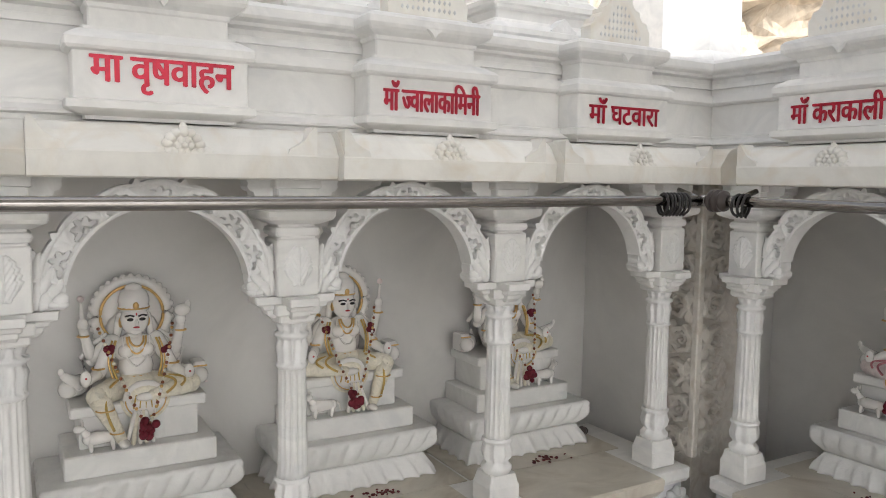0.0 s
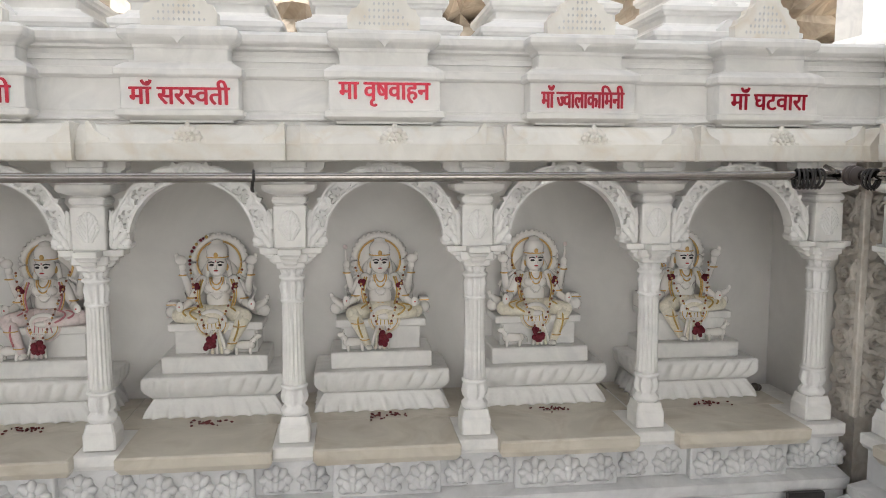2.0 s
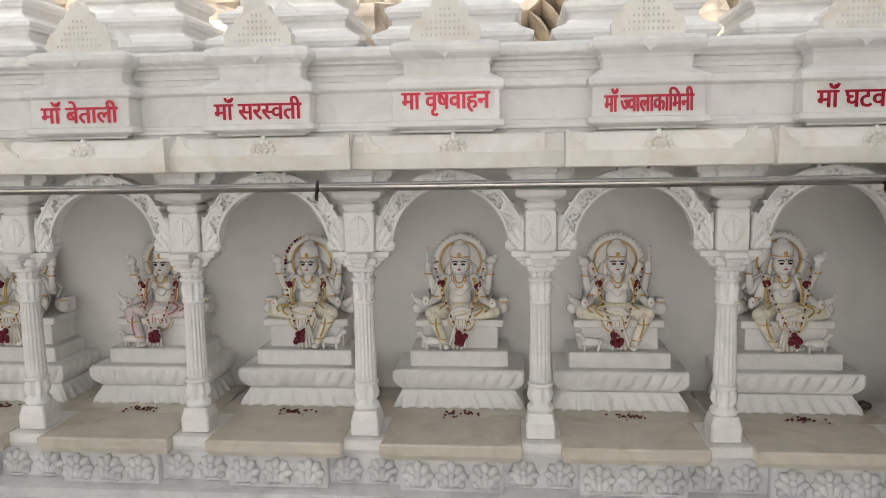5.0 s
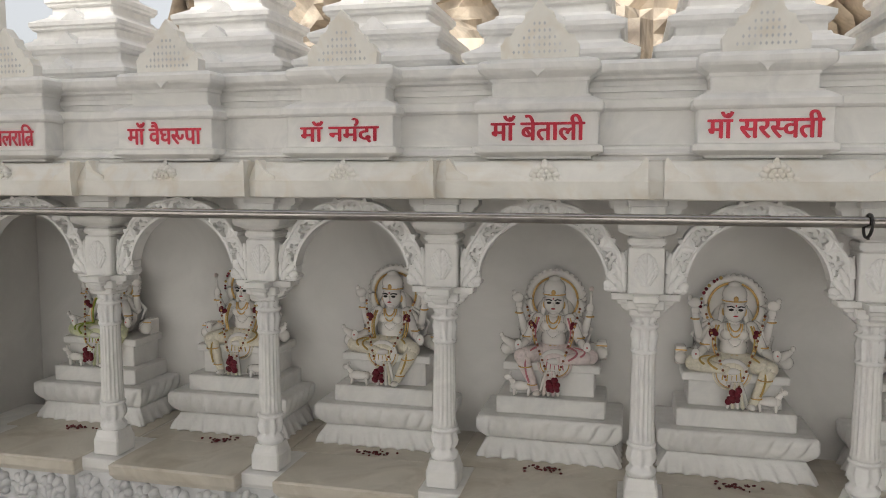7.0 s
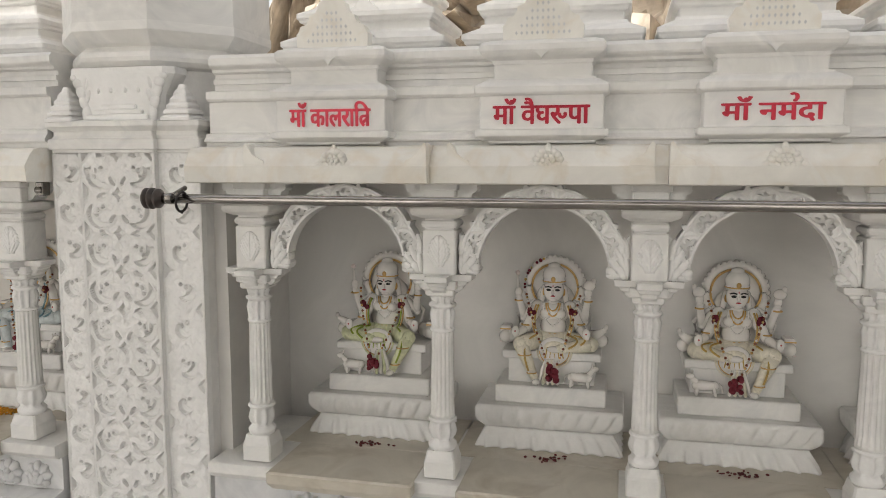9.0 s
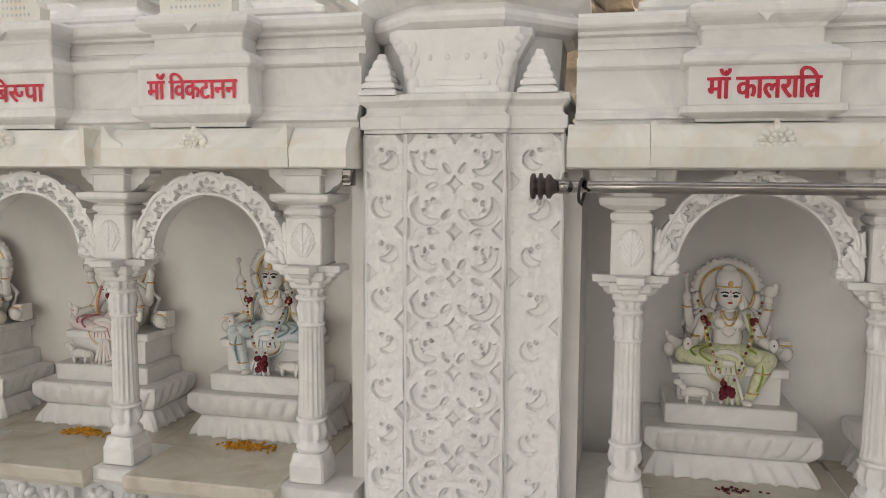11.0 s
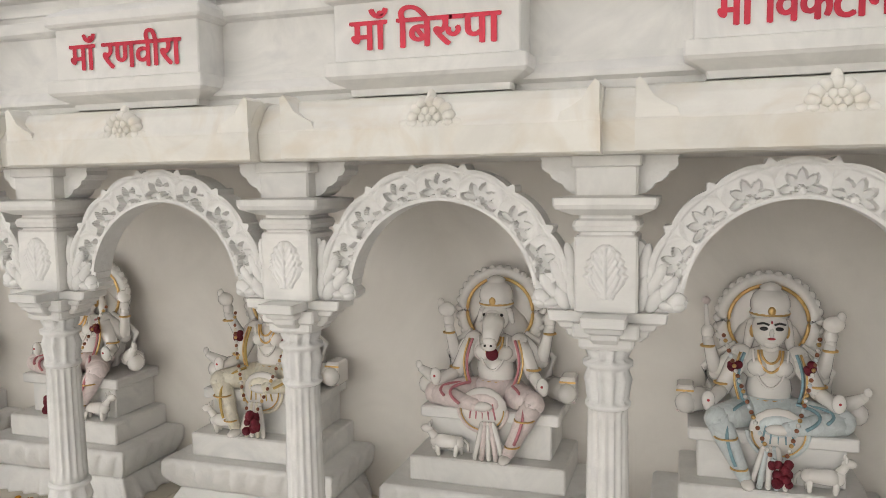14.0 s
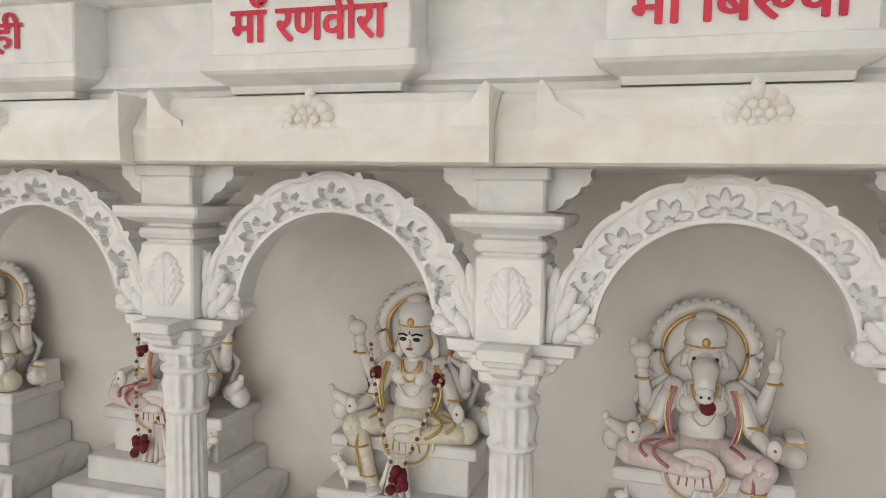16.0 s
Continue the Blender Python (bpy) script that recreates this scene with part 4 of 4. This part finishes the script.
def bay(m, xs, pitch, words, widths, cloths, the_arch, seed, marigold, edges, tablets, rise=plain):
    for x in edges:
        copy_thing(col, m @ T(x, COL_Y, LEDGE_Z) @ Matrix.Diagonal((1, 1, 1, 1) if marigold else (0.94, 0.94, 1, 1)))
    for a, b in zip(tablets, tablets[1:]):
        eave_slab(m, (a + b) / 2 + 0.028, abs(a - b) / 2 - 0.2985, 0.034, False, "eave_joint")
    for i, x in enumerate(xs):
        copy_thing(the_arch, m @ T(x, COL_Y, SPRING_B if marigold else SPRING_A))
        eave_slab(m, tablets[i] + 0.028, 0.298)
        name_block(m, tablets[i], words[i] or " ", widths[i], rise)
        copy_thing(spire, m @ T(tablets[i], 2.33, rise(1.924) - 1.924 + 0.0005) @ Matrix.Diagonal((1.12, 1.12, 1, 1)))
        copy_thing(ped, m @ T(x, 2.12, LEDGE_Z - 0.0005))
        c = cloths[i]
        boar = marigold and i == 1
        statue("seated_statue", m @ T(x, 2.30, LEDGE_Z + 0.342 + 0.002), c, seed + i, 1 if (seed + i) % 2 else -1, GOLD, boar,
               "white marble seated statue with boar head, pink cloth, gold halo" if boar else "white marble seated statue with four arms, %s cloth, garland" % NAMES[id(c)], 1.10 if marigold else 1.06, 1 if (seed + i) % 3 else -1)
        k = 1 if (seed + i) % 3 == 0 else -1
        animal(m @ T(x + 0.105 * k, 2.20, LEDGE_Z + 0.222) @ Matrix.Rotation(math.pi if k > 0 else 0, 4, "Z"), seed + i)
        petals(m @ T(x + random.uniform(-0.02, 0.03), 2.055, LEDGE_Z), seed + i, marigold)


bay(BAY_A, NICHES_A, PITCH_A, WORDS_A, WIDTHS_A, CLOTH_A, arch_a, 3, False, COLUMNS_A, TABLETS_A)
bay(BAY_B, NICHES_B, PITCH_B, WORDS_B, [0.29, 0.29, 0.28, 0.13, 0.2], CLOTH_B, arch_b, 21, True, [NICHES_B[0] + PITCH_B / 2, *[x - PITCH_B / 2 for x in NICHES_B]], [NICHES_B[0], NICHES_B[1], NICHES_B[2] - 0.012, NICHES_B[3] - 0.012, NICHES_B[4]], tall)
bay(BAY_S, NICHES_S, PITCH_A, WORDS_S, [0.27, 0.2, 0.2], [PINK, YELLOW, YELLOW], arch_a, 40, False, [NICHES_S[0] - PITCH_A / 2, *[x + PITCH_A / 2 for x in NICHES_S]], NICHES_S)
ledge(BAY_A, NICHES_A, PITCH_A, -3.37, 2.0, "ledge_1")
ledge(BAY_B, NICHES_B, PITCH_B, -8.2, -3.99, "ledge_2")
ledge(BAY_S, NICHES_S, PITCH_A, -1.66, 1.2, "ledge_3")
for proto in (col, arch_a, arch_b, spire, ped):
    for ob in (*proto.children_recursive, proto):
        bpy.data.objects.remove(ob)
eave_slab(BAY_A, 2.00, 0.064, 0.034, False, "eave_joint")
eave_slab(BAY_A, -3.275, 0.104, 0.002, False, "eave_joint")
eave_slab(BAY_B, -4.067, 0.085, 0.002, False, "eave_joint")
eave_slab(BAY_S, -1.70, 0.06, 0.034, False, "eave_joint")


# ---- carved pier between the bays ----
def scroll(cx, cz, x, z, r, hand):
    """How far (x, z) lies inside a hooked leaf cut round (cx, cz); above 0 is cut."""
    dx, dz = (x - cx) * hand, z - cz
    d, a = math.hypot(dx, dz), math.atan2(dz, dx)
    t = (a + 2.2) / 2.9
    hook = (0.0135 * math.sin(math.pi * t) ** 0.7 - abs(d - r)) if 0 < t < 1 else -1
    dots = max(0.0085 - math.hypot((dx - 0.010) * 1.5, dz - 0.010), 0.0075 - math.hypot(dx + 0.010, (dz - 0.020) * 1.3), 0.006 - math.hypot(dx - 0.016, dz + 0.010))
    return max(hook, dots)


def carving(width, pairs, period):
    half = width / 2

    def height(x, z):
        zz = (z + 0.05) % period
        near = lambda c: min(abs(zz - c), abs(zz - c - period), abs(zz - c + period))
        cut = -1.0
        if pairs:
            for k in (-1, 1):
                cut = max(cut, scroll(k * half * 0.48, 0.28 * period, x, zz, 0.044, k), scroll(k * half * 0.50, 0.78 * period, x, zz, 0.038, k))
                for cx, cz, lean in ((0.17, 0.20, 0.7), (0.15, 0.68, -0.6), (0.80, 0.30, 0.5), (0.80, 0.80, -0.5), (0.45, 0.50, 1.2), (0.42, 0.02, -1.2)):
                    dx, dz = (x * k - cx * half), near(cz * period) * (1 if zz > cz * period else -1)
                    u, w = dx * math.cos(lean) + dz * math.sin(lean), dz * math.cos(lean) - dx * math.sin(lean)
                    cut = max(cut, 0.0075 * (1 - math.hypot(u / 0.0075, w / 0.017)))
                for c in (0.05, 0.55):
                    q = (half - 0.012 - k * x) / 0.028
                    cut = max(cut, (1 - q - near(c * period) / 0.030) * 0.02 if q > 0 else -1)
            for c in (0.02, 0.52):
                cut = max(cut, 0.012 * (1 - (abs(x) / 0.026) ** 0.65 - (near(c * period) / 0.030) ** 0.65))
        else:
            k = 1 if x0_side(width) else -1
            cut = max(cut, scroll(0, 0.30 * period, x, zz, 0.030, k), scroll(0.0, 0.80 * period, x, zz, 0.026, -k))
            for c, g in ((0.05, 1), (0.55, -1)):
                q = (half - 0.010 - g * x) / 0.024
                cut = max(cut, (1 - q - near(c * period) / 0.026) * 0.02 if q > 0 else -1)
        if abs(x) > half - 0.009:
            return 0.0
        if cut > 0:
            return -0.004 - min(0.014, cut * 20)
        return -0.003 + 0.0034 * noise.noise(Vector((abs(x) * 44, z * 44, 1.0))) + 0.0016 * noise.noise(Vector((abs(x) * 95, z * 95, 4.0))) + 0.0030 * min(1, max(0, 1 + cut * 110))
    return height


def x0_side(width):
    return width > 0.14


def pier():
    e = thing("carved_pier", T(0, 0, 0), "white marble pier with pierced scroll carving between the niche rows", "pier")
    x0, x1, a, b = -3.968, -3.392, -3.842, -3.548
    s = Shape()
    s.box(x0, x1, 1.842, 2.45, 0.0, 1.585)
    s.box(a + 0.002, b - 0.002, 1.823, 1.85, 0.0, 1.585)
    part("core", s, WHITE, e)
    for c, w, y, pairs in (((a + b) / 2, b - a, 1.796, True), ((x0 + a) / 2, a - x0, 1.818, False), ((b + x1) / 2, x1 - b, 1.818, False)):
        s = Shape()
        nx = int(w / 0.0025)
        s.relief(-w / 2, w / 2, 0.25, 1.58, nx, 530, carving(w, pairs, 0.27), 0)
        for k in (-1, 1):
            s.box(k * w / 2 - 0.0015, k * w / 2 + 0.0015, 0.0, 0.03, 0.0, 1.58)
        s.box(-w / 2, w / 2, 0.0, 0.03, 0.0, 0.25)
        ob = part("carved_panel", s, CARVED, e)
        ob.location = (c, y, 0)
    def bands(levels):
        s = Shape()
        for (u0, u1, y) in ((x0, x1, 1.815), (a, b, 1.793)):
            s.rects([(u0 - o, u1 + o, y - o, 2.3, z) for o, z in levels], c=0.003)
        return s
    part("frieze_moulding", bands([(0.0, 1.582), (0.0, 1.592), (0.008, 1.594), (0.008, 1.628), (0.0, 1.632), (-0.006, 1.640), (-0.006, 1.655), (0.004, 1.664), (0.012, 1.672), (0.012, 1.688), (-0.01, 1.694)]), WHITE, e)
    cx, cy = (a + b) / 2, 2.14
    oct_ring = lambda r, z: [(cx + r * math.cos(radians(22.5 + 45 * i)), cy + r * math.sin(radians(22.5 + 45 * i)), z) for i in range(8)]
    s = Shape()
    s.rings([oct_ring(0.300, 1.69), oct_ring(0.300, 1.70), oct_ring(0.292, 1.71), oct_ring(0.300, 1.872)])
    s.rects([(cx - 0.155, cx + 0.155, 1.826, 1.95, 1.69), (cx - 0.165, cx + 0.165, 1.824, 1.95, 1.78), (cx - 0.205, cx + 0.205, 1.820, 1.95, 1.85), (cx - 0.205, cx + 0.205, 1.820, 1.95, 1.872)], c=0.03)
    part("vase_drum", s, CARVED, e)
    for g in (-1, 1):
        s = Shape()
        x = cx + 0.228 * g
        for h, z in ((0.056, 1.69), (0.049, 1.712), (0.041, 1.732), (0.033, 1.752), (0.024, 1.772), (0.014, 1.790)):
            s.rects([(x - h, x + h, 1.855 - h, 1.855 + h, z), (x - h, x + h, 1.855 - h, 1.855 + h, z + 0.010), (x - h * 0.72, x + h * 0.72, 1.855 - h * 0.72, 1.855 + h * 0.72, z + 0.022)], c=0.004)
        part("corner_finial", s, CARVED, e)
        s = Shape()
        for dx, z, rx, rz, lean in ((0.0, 1.715, 0.020, 0.036, 0), (0.010, 1.755, 0.019, 0.028, 0.4), (0.020, 1.790, 0.020, 0.026, 0.5), (0.030, 1.822, 0.022, 0.022, 0.7), (0.044, 1.842, 0.018, 0.013, 0.2), (-0.008, 1.775, 0.010, 0.030, -0.3), (-0.004, 1.820, 0.010, 0.026, -0.2)):
            s.ball((cx + g * (0.128 + dx), 1.828, z), (rx, 0.011, rz), 0, Matrix.Rotation(g * lean, 3, "Y"), n=10, k=8)
        part("leaf_scroll", s, CARVED, e)
        for dx in (0.028, 0.078):
            s = Shape()
            s.ball((cx + g * dx, 1.824, 1.795), (0.007, 0.008, 0.010), n=8, k=6)
            part("boss", s, CARVED, e)
    s = Shape()
    s.box(cx - 0.120, cx + 0.120, 1.806, 1.83, 1.692, 1.712, c=0.004)
    s.box(cx - 0.095, cx + 0.095, 1.812, 1.83, 1.712, 1.730, c=0.004)
    s.box(cx - 0.070, cx + 0.070, 1.817, 1.83, 1.730, 1.746, c=0.003)
    part("stepped_block", s, CARVED, e)
    s = Shape()
    s.rings([oct_ring(r, z) for r, z in ((0.304, 1.868), (0.330, 1.876), (0.350, 1.892), (0.354, 1.906), (0.350, 1.922), (0.336, 1.934), (0.330, 1.942), (0.346, 1.952), (0.374, 1.982), (0.380, 1.990), (0.380, 2.02))])
    part("ring_moulding", s, WHITE, e)
    s = Shape()
    s.rings([oct_ring(0.376, 2.018), oct_ring(0.366, 3.6)])
    part("octagonal_shaft", s, WHITE, e)
    return e


pier()


def openwork(x, z):
    """Raised scroll rings and leaves on a sunk ground."""
    i, t = divmod(z, 0.125)
    side = 1 if int(i) % 2 else -1
    d, a = math.hypot(x - 0.012 * side, t - 0.062), math.atan2(t - 0.062, (x - 0.012 * side) * side)
    ring = abs(d - 0.040 - 0.004 * math.sin(6 * a)) < 0.010
    curl = abs(d - 0.018 - 0.003 * a) < 0.006
    leaf = abs(x + 0.045 * side) < 0.014 + 0.01 * math.sin(t * 90)
    return 0.012 if ring else (0.010 if curl else (0.008 if leaf else -0.024 + 0.003 * math.sin(x * 300)))


def corner_pier():
    e = thing("corner_pier", T(0, 0, 0), "carved marble corner pier, brown stained, behind two columns", "pier")
    s = Shape()
    s.box(2.085, 2.35, 1.845, 2.1, 0.0, 1.58)
    part("core", s, STAINED, e)
    for turn, loc in ((0, (2.146, 1.828, 0)), (-90, (2.068, 1.906, 0))):
        s = Shape()
        w = 0.15
        s.relief(-w / 2, w / 2, 0.526, 1.50, 56, 330, openwork, 0)
        ob = part("carved_panel", s, STAINED, e)
        ob.matrix_basis = T(*loc) @ Matrix.Rotation(radians(turn), 4, "Z")
    s = Shape()
    s.box(2.056, 2.084, 1.816, 1.844, 0.526, 1.50, c=0.004)
    part("corner_strip", s, STAINED, e)
    return e


corner_pier()


def octagonal_pillar():
    cx, cy = 2.62, 2.46
    e = thing("octagonal_pillar", T(cx, cy, 0), "octagonal white marble pillar rising behind the roof corner", "pillar")
    ring = lambda r, z: [(r * math.cos(radians(22.5 + 45 * i)), r * math.sin(radians(22.5 + 45 * i)), z) for i in range(8)]
    s = Shape()
    s.rings([ring(r, z) for r, z in ((0.30, 0.0), (0.30, 1.90), (0.31, 1.94), (0.32, 1.96), (0.32, 1.975), (0.29, 1.985), (0.28, 2.0), (0.26, 2.02), (0.25, 2.03))])
    part("base", s, WHITE, e)
    s = Shape()
    s.rings([ring(0.245, 2.02), ring(0.235, 3.6)])
    part("shaft", s, WHITE, e)
    return e


octagonal_pillar()


# ---- curtain rods ----
def rod(m, x0, x1, finial_left, finial_right):
    e = thing("curtain_rod", m, "polished steel curtain rod under the eaves", "curtain rod", "curtain rods")
    s = Shape()
    s.tube([(x0 + (x1 - x0) * i / 24, 0, -0.004 * math.sin(math.pi * i / 24)) for i in range(25)], 0.0150, n=16)
    part("pipe", s, STEEL, e)
    for x, k, have in ((x0, -1, finial_left), (x1, 1, finial_right)):
        s = Shape()
        s.tube([(x + 0.03 * -k, 0, 0), (x, 0, 0)], 0.018, n=16)
        s.tube([(x - 0.012 * k, 0, 0), (x - 0.012 * k, 0.10, 0.03)], 0.008, n=10)
        part("bracket", s, STEEL, e)
        if have:
            s = Shape()
            prof = [(0.0, 0.016), (0.010, 0.020), (0.016, 0.030), (0.024, 0.031), (0.029, 0.022), (0.034, 0.021), (0.037, 0.033), (0.044, 0.034), (0.048, 0.022), (0.052, 0.022), (0.055, 0.032), (0.062, 0.033), (0.066, 0.028)]
            s.tube([(x + k * d, 0, 0) for d, r in prof], [r for d, r in prof], n=20)
            part("finial", s, KNOB, e, "dark brown ribbed finial")
    return e


ROD_Y, ROD_Z = 1.612, 1.436
rod(T(0, ROD_Y, ROD_Z), -3.395, 1.835, True, False)
rod(BAY_S @ T(0, ROD_Y, ROD_Z), -1.50, 1.1, True, False)


def curtain_ring(m, label="black plastic curtain ring hanging on the steel rod"):
    s = Shape()
    s.tube([(0.003 * math.sin(t), 0.023 * math.cos(t), -0.010 + 0.030 * math.sin(t)) for t in [2 * math.pi * i / 24 for i in range(24)]], 0.0042, n=8, closed=True)
    s.tube([(0, 0, -0.038), (0.001, -0.002, -0.046)], 0.0035, n=6)
    return thing("curtain_ring", m, label, "curtain ring", "curtain rings", sh=s, mats=RUBBER)


for i in range(7):
    curtain_ring(T(1.655 + 0.014 * i, ROD_Y, ROD_Z) @ pose(0, 0, 0, 0, 0, (-7, 4, -3, 6, -5, 2, 8)[i]))
curtain_ring(T(-0.10, ROD_Y, ROD_Z - 0.003) @ pose(0, 0, 0, 0, 0, 10))
curtain_ring(T(-3.335, ROD_Y, ROD_Z) @ pose(0, 0, 0, 0, 0, -15))
for i in range(3):
    curtain_ring(BAY_S @ T(-1.47 + 0.014 * i, ROD_Y, ROD_Z) @ pose(0, 0, 0, 0, 0, (-10, 6, 12)[i]))
s = Shape()
s.box(-4.03, -4.00, 1.80, 1.84, EAVE_Z - 0.05, EAVE_Z - 0.001, c=0.003)
s.tube([(-4.015, 1.80, EAVE_Z - 0.03), (-4.015, 1.79, EAVE_Z - 0.03)], 0.012, n=14)
thing("rod_bracket", T(0, 0, 0), "empty steel rod bracket under the eave", "bracket", sh=s, mats=STEEL)


s = Shape()
for dx, dz, r in ((0, 0.018, 0.022), (0.018, 0.014, 0.018), (-0.012, 0.012, 0.016)):
    s.ball((dx, 0.006 * dx / 0.018, dz), (r, r * 0.8, r * 0.85), n=10, k=8)
thing("dark_stone", T(1.872, 2.19, LEDGE_Z - 0.001), "small dark brown stone lying beside a pedestal", "stone", sh=s, mats=KNOB)


# ---- rock face beyond the roofs ----
def cliff():
    nx, nz = 220, 70
    rnd = random.Random(5)
    verts, faces = [], []
    for i in range(nz + 1):
        for j in range(nx + 1):
            x = -14 + 26 * j / nx
            crest = 1.8 + 5.7 / (1 + math.exp(-(x + 5.25) * 6)) + 0.5 * noise.noise(Vector((x * 1.1, 7, 2)))
            z = crest * i / nz
            p = Vector((x * 0.9, z * 1.6, 0))
            d, pts = noise.voronoi(p + Vector((0.6 * noise.noise(p * 1.3), 0.4 * noise.noise(p * 1.7), 0)))
            cell = noise.cell(pts[0] * 7.3)
            crack = min(1, (d[1] - d[0]) * 6)
            y = 6.4 + 0.9 * noise.noise(Vector((x * 0.3, z * 0.4, 3))) + 0.25 * z * 0.5 - 0.7 * cell * crack - 0.25 * crack + 0.12 * noise.noise(Vector((x * 3, z * 4, 1)))
            verts.append((x, y, z))
    w = nx + 1
    s = Shape()
    s.add(verts, [(i * w + j, i * w + j + 1, (i + 1) * w + j + 1, (i + 1) * w + j) for i in range(nz) for j in range(nx)], 0, False)
    return thing("rock_cliff", T(0, 0, 0), "tan layered rock face with dark cracks behind the shrine", "rock", kind="structure", sh=s, mats=ROCK)


cliff()
